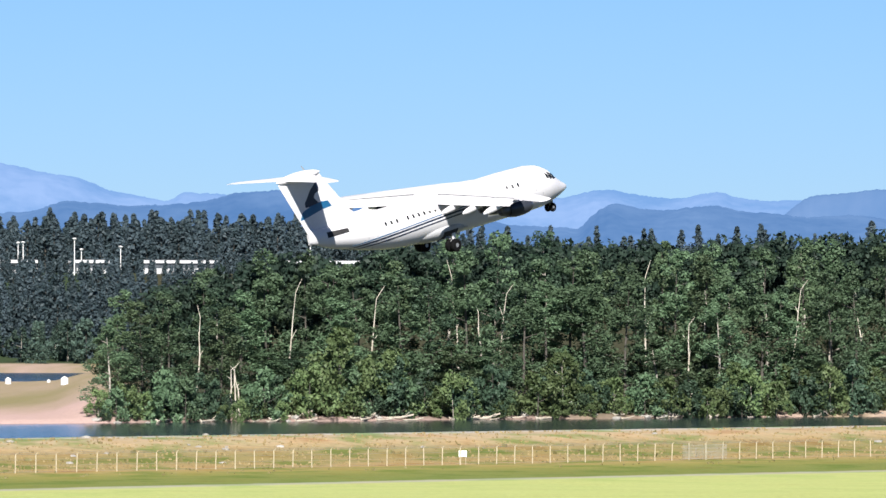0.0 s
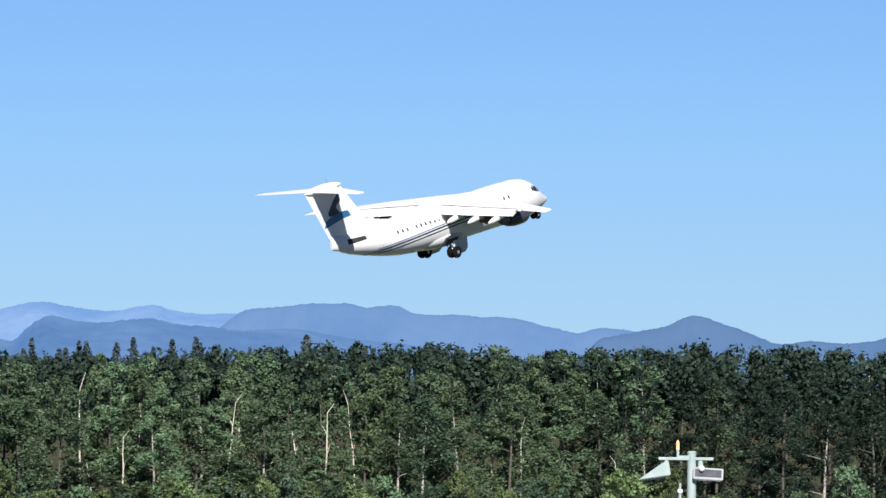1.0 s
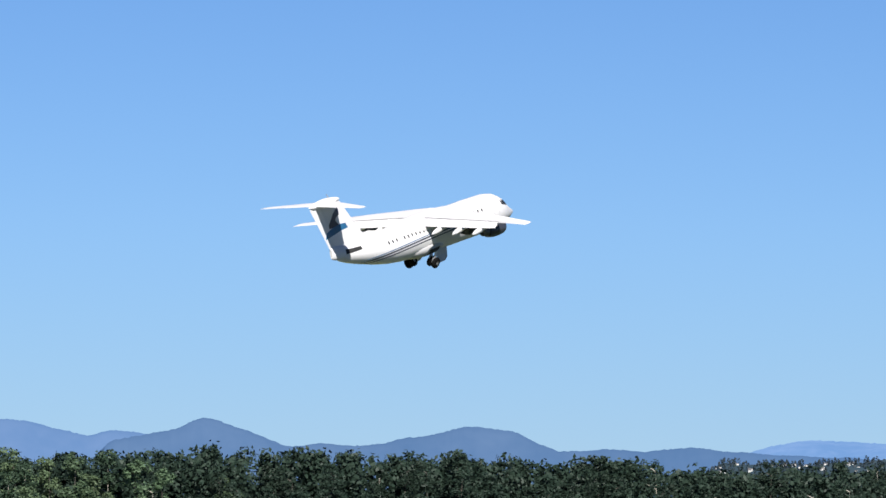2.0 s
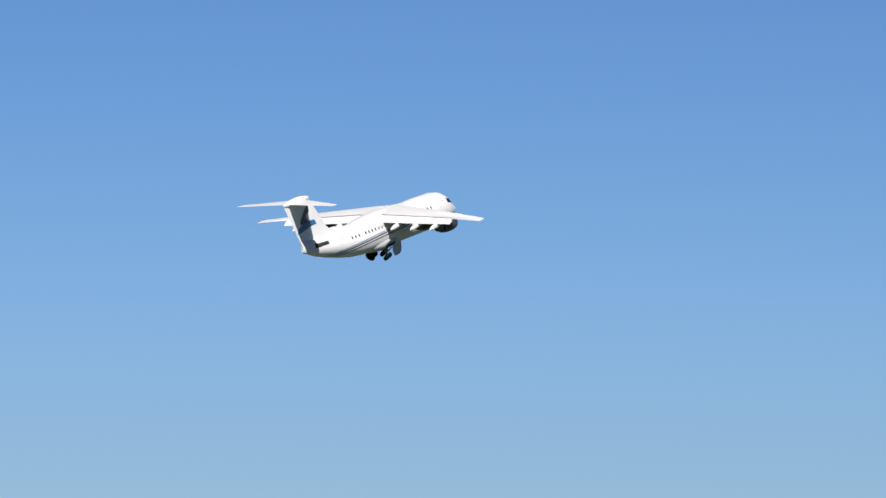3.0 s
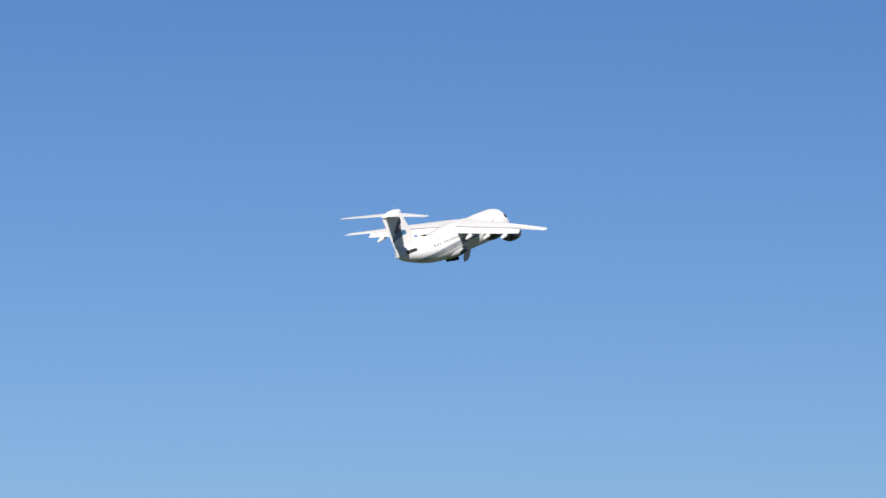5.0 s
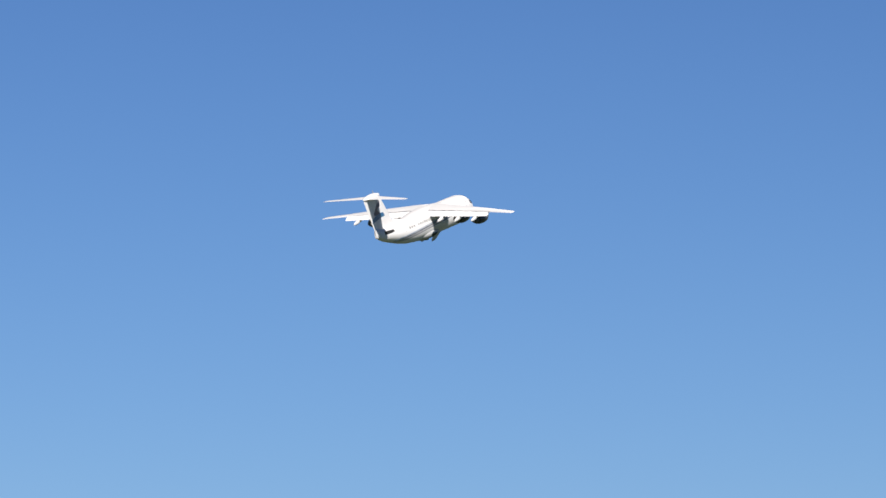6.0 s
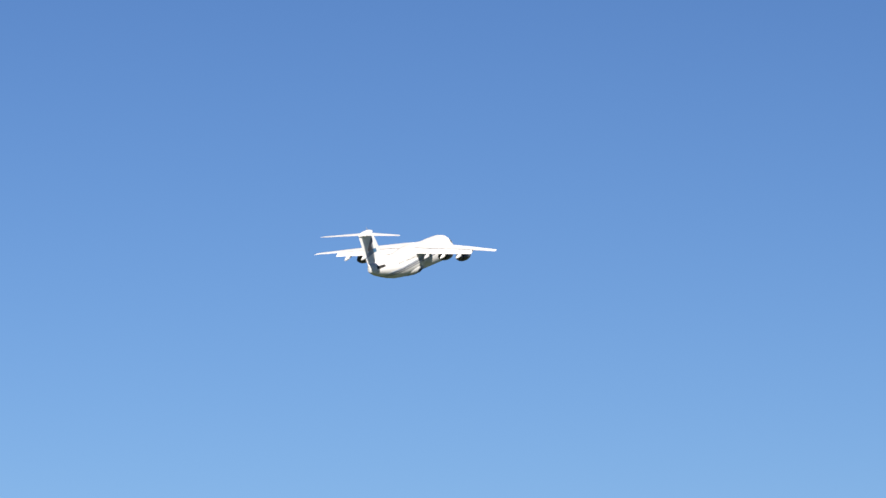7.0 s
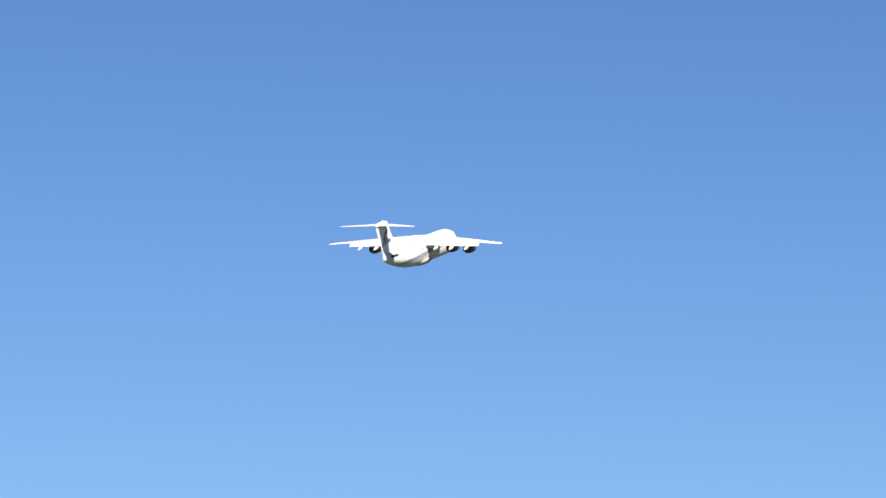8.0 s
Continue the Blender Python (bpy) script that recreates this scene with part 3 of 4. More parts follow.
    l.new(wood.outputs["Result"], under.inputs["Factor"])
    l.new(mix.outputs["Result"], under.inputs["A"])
    # dark forest floor under the island's woods, its colour lowered to cut bounced light
    inland = n.new("ShaderNodeVectorMath")
    inland.operation = "DOT_PRODUCT"
    inland.inputs[1].default_value = tuple(S)
    l.new(geo.outputs["Position"], inland.inputs[0])
    forest_floor = n.new("ShaderNodeMapRange")
    forest_floor.inputs["From Min"].default_value, forest_floor.inputs["From Max"].default_value = SHORE + 8, SHORE + 22
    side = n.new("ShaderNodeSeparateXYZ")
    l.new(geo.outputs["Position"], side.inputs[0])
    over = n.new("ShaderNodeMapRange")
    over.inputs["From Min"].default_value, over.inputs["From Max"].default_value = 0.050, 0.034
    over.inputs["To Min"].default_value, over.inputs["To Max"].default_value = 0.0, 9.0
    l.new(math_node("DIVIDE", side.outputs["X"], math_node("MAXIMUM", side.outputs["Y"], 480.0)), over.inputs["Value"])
    l.new(math_node("ADD", math_node("MULTIPLY_ADD", mid, 8.0, inland.outputs["Value"]), over.outputs["Result"]), forest_floor.inputs["Value"])
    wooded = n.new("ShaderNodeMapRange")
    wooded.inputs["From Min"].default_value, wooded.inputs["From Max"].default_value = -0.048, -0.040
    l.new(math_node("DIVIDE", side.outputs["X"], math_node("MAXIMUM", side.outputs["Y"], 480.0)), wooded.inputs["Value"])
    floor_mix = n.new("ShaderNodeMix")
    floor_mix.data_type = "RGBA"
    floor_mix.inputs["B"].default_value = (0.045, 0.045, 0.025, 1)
    l.new(math_node("MULTIPLY", forest_floor.outputs["Result"], wooded.outputs["Result"]), floor_mix.inputs["Factor"])
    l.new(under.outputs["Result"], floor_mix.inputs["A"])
    # unseen ground down the field, past the fence's end, darkened to cut bounced light
    sep = n.new("ShaderNodeSeparateXYZ")
    l.new(geo.outputs["Position"], sep.inputs[0])
    east = n.new("ShaderNodeMapRange")
    east.inputs["From Min"].default_value, east.inputs["From Max"].default_value = 0.125, 0.19
    l.new(math_node("MULTIPLY_ADD", math_node("SUBTRACT", coarse, 0.5), 0.06, math_node("DIVIDE", sep.outputs["X"], math_node("MAXIMUM", sep.outputs["Y"], 480.0))), east.inputs["Value"])
    dim_field = n.new("ShaderNodeMix")
    dim_field.data_type = "RGBA"
    dim_field.inputs["B"].default_value = (0.045, 0.06, 0.03, 1)
    l.new(east.outputs["Result"], dim_field.inputs["Factor"])
    l.new(floor_mix.outputs["Result"], dim_field.inputs["A"])
    mul = n.new("ShaderNodeMix")
    mul.data_type, mul.blend_type = "RGBA", "MULTIPLY"
    mul.inputs["Factor"].default_value = 1.0
    l.new(dim_field.outputs["Result"], mul.inputs["A"])
    comb = n.new("ShaderNodeCombineColor")
    for k in range(3):
        l.new(tone, comb.inputs[k])
    l.new(comb.outputs[0], mul.inputs["B"])
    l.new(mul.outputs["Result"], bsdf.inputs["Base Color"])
    bp = n.new("ShaderNodeBump")
    bp.inputs["Strength"].default_value, bp.inputs["Distance"].default_value = 0.6, 0.3
    l.new(fine, bp.inputs["Height"])
    l.new(bp.outputs["Normal"], bsdf.inputs["Normal"])
    return m


def build_water():
    m = surface("river_water", (0.010, 0.022, 0.032), (0.018, 0.032, 0.042), 0.02, 0.12, coords="Object")
    n, l = m.node_tree.nodes, m.node_tree.links
    wave = n.new("ShaderNodeTexNoise")
    wave.inputs["Scale"].default_value, wave.inputs["Detail"].default_value = 0.9, 5
    tc = n.new("ShaderNodeTexCoord")
    l.new(tc.outputs["Object"], wave.inputs["Vector"])
    bp = n.new("ShaderNodeBump")
    bp.inputs["Strength"].default_value, bp.inputs["Distance"].default_value = 0.3, 0.08
    l.new(wave.outputs["Fac"], bp.inputs["Height"])
    l.new(bp.outputs["Normal"], n["Principled BSDF"].inputs["Normal"])
    verts, faces = [], []
    for i in range(41):
        for j in range(41):
            p = U * (-900 + 4200 * i / 40) + N * (632 + 2400 * j / 40)
            verts.append((p.x, p.y, WATER))
    for i in range(40):
        for j in range(40):
            a = i * 41 + j
            faces.append((a, a + 41, a + 42, a + 1))
    tagged(data_mesh("water", verts, faces, m), "dark blue calm river water with fine ripples", "river", kind="structure")


def skyline(knots, dist):
    """The height of a range's crest by azimuth, from its summits and saddles (azimuth and elevation in degrees)."""
    xs, ys = zip(*knots)

    def top(az):
        el = sum(float(np.interp(az + o, xs, ys)) for o in (-0.03, -0.015, 0, 0.015, 0.03)) / 5
        return EYE + dist * math.tan(radians(el))
    return top


def ridge(name, label, near, depth, top_at, a, b, haze_glow, rough):
    """A range of hills on one strip of land; top_at gives the crest's height by azimuth."""
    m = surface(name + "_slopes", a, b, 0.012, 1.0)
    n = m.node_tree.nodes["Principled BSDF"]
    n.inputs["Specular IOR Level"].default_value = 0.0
    # emission stands in for the blue haze of distance
    n.inputs["Emission Color"].default_value = (*haze_glow, 1)
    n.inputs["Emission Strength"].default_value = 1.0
    verts, faces = [], []
    cols, rows = 1500, 12
    for i in range(cols):
        az = -8 + 26 * i / (cols - 1)
        top = top_at(az) + rough * (0.5 * noise.noise((az * 22, near * 0.01, 0)) + 0.45 * noise.noise((az * 60, near, 0)) + 0.3 * noise.noise((az * 150, near, 2)))
        for j in range(rows):
            f = j / (rows - 1)
            d = near + depth * f
            prof = math.sin(math.pi / 2 * min(1, f / 0.75)) if f < 0.75 else 1 - ((f - 0.75) / 0.25) ** 2 * 0.5
            z = -3 + max(0, top + 3) * prof * (1 + 0.10 * noise.noise((az * 3, f * 4, near)) * (1 - f))
            verts.append((d * math.sin(radians(az)), d * math.cos(radians(az)), z))
    for i in range(cols - 1):
        for j in range(rows - 1):
            k = i * rows + j
            faces.append((k, k + rows, k + rows + 1, k + 1))
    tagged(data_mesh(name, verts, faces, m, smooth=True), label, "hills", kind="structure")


build_ground()
build_water()
FAR = [(-8.0, 0.9), (-4.6, 1.25), (-3.78, 1.179), (-3.51, 1.149), (-3.33, 1.127), (-3.17, 1.105), (-3.02, 1.065), (-2.84, 1.012), (-2.57, 0.928), (-2.39, 0.892), (-2.23, 0.875), (-2.14, 0.893), (-2.05, 0.95),
       (-1.96, 0.912), (-1.18, 0.892), (0.52, 0.87), (0.96, 0.898), (1.19, 0.948), (1.34, 0.962), (1.55, 0.926), (1.77, 0.891), (1.95, 0.901), (2.08, 0.928), (2.21, 0.936), (2.31, 0.902), (2.58, 0.876), (2.8, 0.872), (3.5, 0.8), (4.5, 0.6), (10.3, 0.52), (10.87, 0.692), (11.13, 0.734), (11.4, 0.759), (11.63, 0.743), (12.21, 0.765), (14, 0.74), (18, 0.6)]
HILLS = [(-8, 0.1), (2.3, 0.3), (2.67, 0.746), (2.82, 0.863), (2.9, 0.915), (3.2, 0.949), (3.46, 0.964), (3.73, 0.974), (3.87, 0.932), (3.93, 0.951), (4.09, 0.952), (4.22, 0.891), (4.72, 0.88), (4.9, 0.893), (5.16, 0.828), (5.52, 0.759), (5.66, 0.787), (5.88, 0.789), (5.99, 0.772), (6.3, 0.70), (7.0, 0.5), (18, 0.2)]
ROUND = [(-8, 0.1), (5.3, 0.3), (5.7, 0.70), (5.99, 0.768), (6.24, 0.819), (6.33, 0.86),
         (6.45, 0.893), (6.6, 0.866), (6.91, 0.744), (7.1, 0.692), (7.38, 0.70), (7.73, 0.681), (7.87, 0.686), (8.05, 0.759), (8.27, 0.783), (8.45, 0.834), (8.56, 0.85), (8.72, 0.836), (8.94, 0.793), (9.08, 0.727), (9.26, 0.648), (9.61, 0.682), (9.93, 0.653), (10.28, 0.696), (10.78, 0.646), (12, 0.6), (18, 0.4)]
FOOT = [(-8, 0.6), (-3.78, 0.70), (-3.24, 0.79), (-2.98, 0.86), (-2.61, 0.835), (-2.17, 0.826), (-1.94, 0.854), (-1.72, 0.912), (-1.54, 0.935), (-1.32, 0.945), (-1.0, 0.914), (-0.38, 0.827), (0.52, 0.682), (1.08, 0.657), (1.17, 0.764), (1.23, 0.809), (1.35, 0.853), (1.43, 0.837), (1.55, 0.81), (1.77, 0.793), (1.95, 0.82), (2.17, 0.83), (2.4, 0.795),
        (2.67, 0.773), (2.89, 0.747), (3.2, 0.757), (3.38, 0.754), (3.56, 0.715), (3.82, 0.69), (4.09, 0.666), (4.54, 0.585), (5.5, 0.3), (18, 0.1)]
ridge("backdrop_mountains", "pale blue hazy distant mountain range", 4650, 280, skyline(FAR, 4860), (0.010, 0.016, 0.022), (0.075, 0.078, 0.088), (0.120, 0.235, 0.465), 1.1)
ridge("backdrop_hills", "rounded hills in blue haze beyond the island", 4560, 70, skyline(HILLS, 4612), (0.018, 0.03, 0.045), (0.040, 0.050, 0.066), (0.080, 0.163, 0.338), 1.0)
ridge("backdrop_round_hills", "two rounded wooded hills in blue haze", 4480, 60, skyline(ROUND, 4525), (0.012, 0.022, 0.034), (0.028, 0.040, 0.054), (0.062, 0.125, 0.258), 1.0)
ridge("backdrop_foothills", "hazy blue wooded foothills before the mountain range", 4250, 300, skyline(FOOT, 4475), (0.006, 0.012, 0.018), (0.045, 0.06, 0.075), (0.061, 0.138, 0.308), 1.3)


# ---- trees ----
M_BARK = surface("pale_bark", (0.26, 0.24, 0.20), (0.48, 0.45, 0.39), 1.2, 0.9, 0.4)
M_BARK_DARK = surface("grey_brown_bark", (0.055, 0.05, 0.042), (0.11, 0.10, 0.085), 1.2, 0.9, 0.4)
M_SNAG = surface("bleached_wood", (0.42, 0.38, 0.30), (0.62, 0.58, 0.50), 1.0, 0.9, 0.4)
M_LEAF = leafy("cottonwood_leaves", (0.074, 0.126, 0.068), (0.128, 0.198, 0.112), 0.42)
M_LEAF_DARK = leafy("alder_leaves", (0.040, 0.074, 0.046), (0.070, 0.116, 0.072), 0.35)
# leaf colour lowered for the dimmer light on the rear and eastern woods
M_LEAF_DIM = leafy("dimmed_leaves", (0.018, 0.035, 0.025), (0.035, 0.058, 0.041), 0.25)
M_LEAF_PALE = leafy("ash_leaves", (0.084, 0.132, 0.068), (0.130, 0.188, 0.102), 0.3)
M_SHRUB = leafy("willow_leaves", (0.088, 0.140, 0.056), (0.16, 0.22, 0.094), 0.35)
# distance haze put into the leaf colours: bluish tones for the far trees
M_NEEDLE_HAZY = leafy("hazy_fir_needles", (0.042, 0.068, 0.078), (0.072, 0.102, 0.118), 0.25)
M_TOWN_HAZY = leafy("hazy_town_needles", (0.030, 0.048, 0.060), (0.05, 0.07, 0.085), 0.2)
M_FAR_LEAF_HAZY = leafy("hazy_far_leaves", (0.050, 0.088, 0.070), (0.085, 0.130, 0.100), 0.25)


def leaf_cards(rng, centres, radii, count, size, flat=1.05, jitter=0.6):
    """Many small leaf sprays round clump centres, as bent four-sided blades."""
    c = np.repeat(np.asarray(centres), count, axis=0)
    r = np.repeat(np.asarray(radii), count)[:, None]
    d = rng.normal(size=c.shape)
    d /= np.linalg.norm(d, axis=1)[:, None]
    p = c + d * r * (rng.uniform(0.25, 1.0, (len(c), 1)) ** 0.5) * np.array((1, 1, flat))
    nrm = d + rng.normal(size=c.shape) * jitter + np.array((0, 0, 0.18))
    nrm /= np.linalg.norm(nrm, axis=1)[:, None]
    t = np.cross(nrm, rng.normal(size=c.shape))
    t /= np.linalg.norm(t, axis=1)[:, None]
    b = np.cross(nrm, t)
    s = size * rng.uniform(0.55, 1.35, (len(c), 1))
    q = np.stack([p - t * s, p + b * s * 0.55 - nrm * s * 0.15, p + t * s, p - b * s * 0.55 - nrm * s * 0.15], axis=1)
    return q.reshape(-1, 3)


def cards_mesh(name, v, material, parent):
    me = bpy.data.meshes.new(name)
    k = len(v) // 4
    me.vertices.add(4 * k)
    me.vertices.foreach_set("co", v.astype(np.float32).ravel())
    me.loops.add(4 * k)
    me.loops.foreach_set("vertex_index", np.arange(4 * k, dtype=np.int32))
    me.polygons.add(k)
    me.polygons.foreach_set("loop_start", np.arange(0, 4 * k, 4, dtype=np.int32))
    me.materials.append(material)
    me.update(calc_edges=True)
    ob = new(name, me)
    ob.parent = parent
    return ob


def broadleaf(seed, tall, wide, low, clumps, per, size, material=None, name="tree", label="tall leafy green cottonwood tree on the river island"):
    """Trunk with limbs, and a crown of leaf sprays in uneven clumps from the height low upwards."""
    rng = np.random.default_rng(seed)
    root = tagged(new(name), label, "tree")
    bm = bmesh.new()
    lean = rng.uniform(-0.04, 0.04, 2) * tall
    tip = Vector((lean[0], lean[1], tall * 0.93))
    mid = Vector((lean[0] * 0.3 + rng.uniform(-0.3, 0.3), lean[1] * 0.3, tall * 0.45))
    tube(bm, (0, 0, -0.4), mid, tall * 0.008 + 0.04, tall * 0.005 + 0.02, 8)
    tube(bm, mid, tip, tall * 0.005 + 0.02, 0.03, 8)
    cs, rs = [], []
    for k in range(clumps):          # big lobes, each with smaller clumps on its outside
        f = low + (1 - low) * min(1.0, (k + rng.uniform(-1.0, 2.0)) / clumps if 0 < k < clumps - 1 else k / (clumps - 1))
        g = (f - low) / (1 - low)
        reach = wide * (0.55 + 0.45 * math.sin(math.pi * min(1, g * 0.9 + 0.12))) * (1 - 0.55 * max(0, g - 0.55) / 0.45) * math.sqrt(rng.uniform(0.12, 0.8))
        a = k * 2.4 + rng.uniform(-0.7, 0.7)
        axis = mid.lerp(tip, (f - 0.45) / 0.48) if f > 0.45 else Vector((0, 0, 0)).lerp(mid, f / 0.45)
        big = wide * rng.uniform(0.30, 0.58) * (1 - 0.3 * max(0, g - 0.6) / 0.4)
        c = Vector((axis.x + reach * math.cos(a), axis.y + reach * math.sin(a), min(tall * f * 0.955, tall - big * 0.9)))
        c.z = max(c.z, big * 0.55)
        for j in range(8):
            d = rng.normal(size=3)
            d[2] = d[2] * 1.25 + 0.15
            d /= np.linalg.norm(d)
            r = big * rng.uniform(0.34, 0.66)
            cs.append((c.x + d[0] * (big - 0.6 * r), c.y + d[1] * (big - 0.6 * r), max(0.5 * r, c.z + d[2] * (big - 0.6 * r) * 1.15)))
            rs.append(r)
        if k % 2 == 0:
            tube(bm, (axis.x, axis.y, c.z - 0.35 * reach - 0.4), c, 0.02 + tall * 0.004, 0.03, 5)
    part("trunk", bm, M_BARK if seed % 5 == 0 else M_BARK_DARK, root)
    cards_mesh("crown", leaf_cards(rng, cs, rs, per, size), material or M_LEAF, root)
    return root


def conifer(seed, tall, wide):
    rng = np.random.default_rng(seed)
    root = tagged(new("fir_tree"), "dark pointed fir tree on the far bluff", "tree")
    bm = bmesh.new()
    tube(bm, (0, 0, -0.5), (0, 0, tall), tall * 0.014, 0.03, 6)
    part("trunk", bm, M_BARK_DARK, root)
    cs, rs = [], []
    z = tall * rng.uniform(0.06, 0.16)
    while z < tall * 0.97:
        g = 1 - z / tall
        r = wide * 0.86 * (g ** 0.7) * rng.uniform(0.7, 1.15) + 0.12
        for k in range(2 + int(4 * g)):
            a = rng.uniform(0, 2 * math.pi)
            cs.append((0.62 * r * math.cos(a), 0.62 * r * math.sin(a), z - 0.12 * r))
            rs.append(0.50 * r + 0.30)
        z += tall * 0.045 * (0.55 + g)
    cards_mesh("crown", leaf_cards(rng, cs, rs, 14, 0.80, 1.3, 0.25), M_NEEDLE_HAZY, root)
    return root


def place(x, y, turn, s, sz=None, up=0.0):
    return Matrix.Translation((x, y, height(x, y) + up)) @ Matrix.Rotation(turn, 4, "Z") @ Matrix.Diagonal((s, s, sz or s, 1))


def put(kinds, x, y, rnd, s, sz=None, group="", label=""):
    ob = next((k for k in kinds if not k.get("used")), None) or kinds[rnd.randrange(len(kinds))]
    m = place(x, y, rnd.uniform(0, 6.28), s, sz)
    if not ob.get("used"):
        ob["used"] = 1
        ob.matrix_basis = m
        made = ob
    else:
        made = copy_thing(ob, m)
        made.matrix_basis = m
    return tagged(made, label, group=group)


def along_shore(az, back):
    """The point at this azimuth (degrees), so far behind the island's shoreline."""
    a = radians(az)
    d = (SHORE + back) / (math.cos(a) * E.x - math.sin(a) * E.y)
    return d * math.sin(a), d * math.cos(a)


def build_canopy():
    """The closed canopy of the woods behind the front trees, too many to count."""
    rng = np.random.default_rng(77)
    cs, rs = [], []
    az = -2.25
    while az < 13.8:
        for back in (40, 54, 70, 90):
            a = az + rng.uniform(-0.12, 0.12)
            x, y = along_shore(a, back + rng.uniform(-6, 6))
            top = (27.6 + 2.9 * smooth(1, 5, a) + 1.0 * smooth(5, 7, a) - 1.6 * smooth(8, 11, a) + 1.3 * noise.noise((a * 1.7, back * 0.02, 5))) * (0.72 + 0.28 * smooth(-2.6, -0.4, a)) * (1 - 0.09 * math.exp(-((a + 0.75) / 0.3) ** 2)) * rng.uniform(0.94, 1.04) + height(x, y)
            wide = rng.uniform(3.8, 5.4)
            for k in range(22):
                g = rng.uniform(0, 1) ** 0.7
                ang, reach = rng.uniform(0, 6.28), wide * math.sqrt(rng.uniform(0.05, 1)) * (1 - 0.55 * g)
                cs.append((x + reach * math.cos(ang), y + reach * math.sin(ang), top - 1.2 - 13 * (1 - g)))
                rs.append(rng.uniform(1.1, 2.4))
        az += 0.16
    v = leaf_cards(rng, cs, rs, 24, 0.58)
    tagged(cards_mesh("woods", v, M_LEAF_DIM, None), "dense green canopy of the island woods", "woods", kind="stuff")


SNAGS = ((1.60, 16, 23.5), (2.04, 15, 18.5), (1.96, 14, 15), (3.35, 17, 20), (3.55, 16, 19.5), (3.80, 17, 21), (0.15, 17, 23), (0.31, 15, 17), (0.42, 17, 20), (-0.6, 16, 19), (5.09, 15, 17), (-1.64, 5, 8.2), (-1.60, 5, 7.8), (-1.67, 5, 8.0), (5.88, 10, 11), (-1.25, 16, 20), (-1.95, 15, 16), (2.75, 17, 21))


def build_forest():
    rnd = random.Random(7)
    talls = [broadleaf(100 + k, 35, 5.6, 0.03, 18, 40, 0.335, (M_LEAF, M_LEAF_DARK, M_LEAF, M_LEAF_PALE)[k % 4]) for k in range(9)]
    # the same trees in dimmed leaf colour, more frequent towards the east
    dark = [broadleaf(150 + k, 35, 5.6, 0.03, 17, 34, 0.33, M_LEAF_DIM, label="tall tree in darkened green on the river island") for k in range(4)]
    bushes = [broadleaf(200 + k, 7, 3.6, 0.02, 9, 22, 0.30, (M_SHRUB, M_LEAF_DARK, M_LEAF, M_SHRUB, M_LEAF_DARK)[k], "shrub", "green leafy willow shrub on the sandy shore") for k in range(5)]
    for row, (back, step, drop) in enumerate(((12, 0.29, 0.68), (20, 0.26, 0.79), (30, 0.42, 0.84))):
        az = -2.60 + 0.05 * row
        while az < (9.2 if row == 0 else 13.4):
            x, y = along_shore(az + rnd.uniform(-0.08, 0.08), back + rnd.uniform(-4, 4) + 9 * smooth(4.4, 5.0, az))
            end = 0.62 + 0.38 * smooth(-3.0, -0.4, az)
            s = drop * end * rnd.uniform(0.84, 1.03) * (1 + 0.06 * smooth(1.5, 4.5, az)) * (1 - 0.09 * math.exp(-((az + 0.75) / 0.3) ** 2))
            if row == 0 and any(back0 > 12 and abs(az - a0) < 0.13 for a0, back0, _ in SNAGS):
                s *= 0.5
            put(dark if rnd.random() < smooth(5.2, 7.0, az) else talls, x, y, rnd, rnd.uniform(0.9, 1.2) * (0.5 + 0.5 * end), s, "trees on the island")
            az += step * rnd.uniform(0.8, 1.2)
    build_canopy()
    az = -2.72
    while az < 10:
        x, y = along_shore(az, 4.5 + rnd.uniform(-2.5, 4) - 1.3 * (1 - smooth(2.0, 2.8, az)))
        s = (0.45 + 1.15 * rnd.random() ** 1.6) * (0.78 + 0.22 * smooth(2.0, 2.8, az))
        if abs(az + 1.63) < 0.2:
            s = min(s, 0.5)
        put(bushes, x, y, rnd, s, s * rnd.uniform(0.8, 1.2), "shrubs on the shore")
        az += rnd.uniform(0.06, 0.17) * (0.62 + 0.5 * smooth(2.0, 2.8, az) + 1.2 * smooth(4.2, 5.0, az))
    # young trees, brighter, at the water
    young = [broadleaf(300 + k, 13, 5.0, 0.04, 13, 40, 0.34, M_SHRUB, "young_tree", "round bright green young tree at the water") for k in range(2)]
    for az, s in ((-0.82, 1.15), (-0.38, 0.85), (0.95, 0.85), (2.3, 0.7), (3.4, 0.6), (4.6, 0.75), (5.3, 0.7), (6.3, 0.8)):
        x, y = along_shore(az, 3 if s > 0.8 else 6)
        put(young, x, y, rnd, s, s, "young trees on the shore")
    # dead bare trunks
    snags = []
    for k in range(3):
        bm = bmesh.new()
        r = random.Random(k)
        p = Vector((0, 0, -0.3))
        for j in range(5):
            q = p + Vector((r.uniform(-0.45, 0.45), r.uniform(-0.3, 0.3), 2.6))
            tube(bm, p, q, 0.23 - 0.035 * j, 0.20 - 0.035 * j, 7)
            if j > 1:
                tube(bm, q, q + Vector((r.uniform(-1.4, 1.4), r.uniform(-0.5, 0.5), r.uniform(0.6, 1.8))), 0.07, 0.03, 5)
            p = q
        ob = tagged(part("dead_tree", bm, M_SNAG, None), "bleached bare dead tree trunk", "dead tree")
        snags.append(ob)
    for az, back, tall in SNAGS:
        x, y = along_shore(az, back)
        s0 = rnd.uniform(0.75, 1.05) if tall > 8 else 0.8
        ob = next((k for k in snags if not k.get("used")), None) or snags[rnd.randrange(3)]
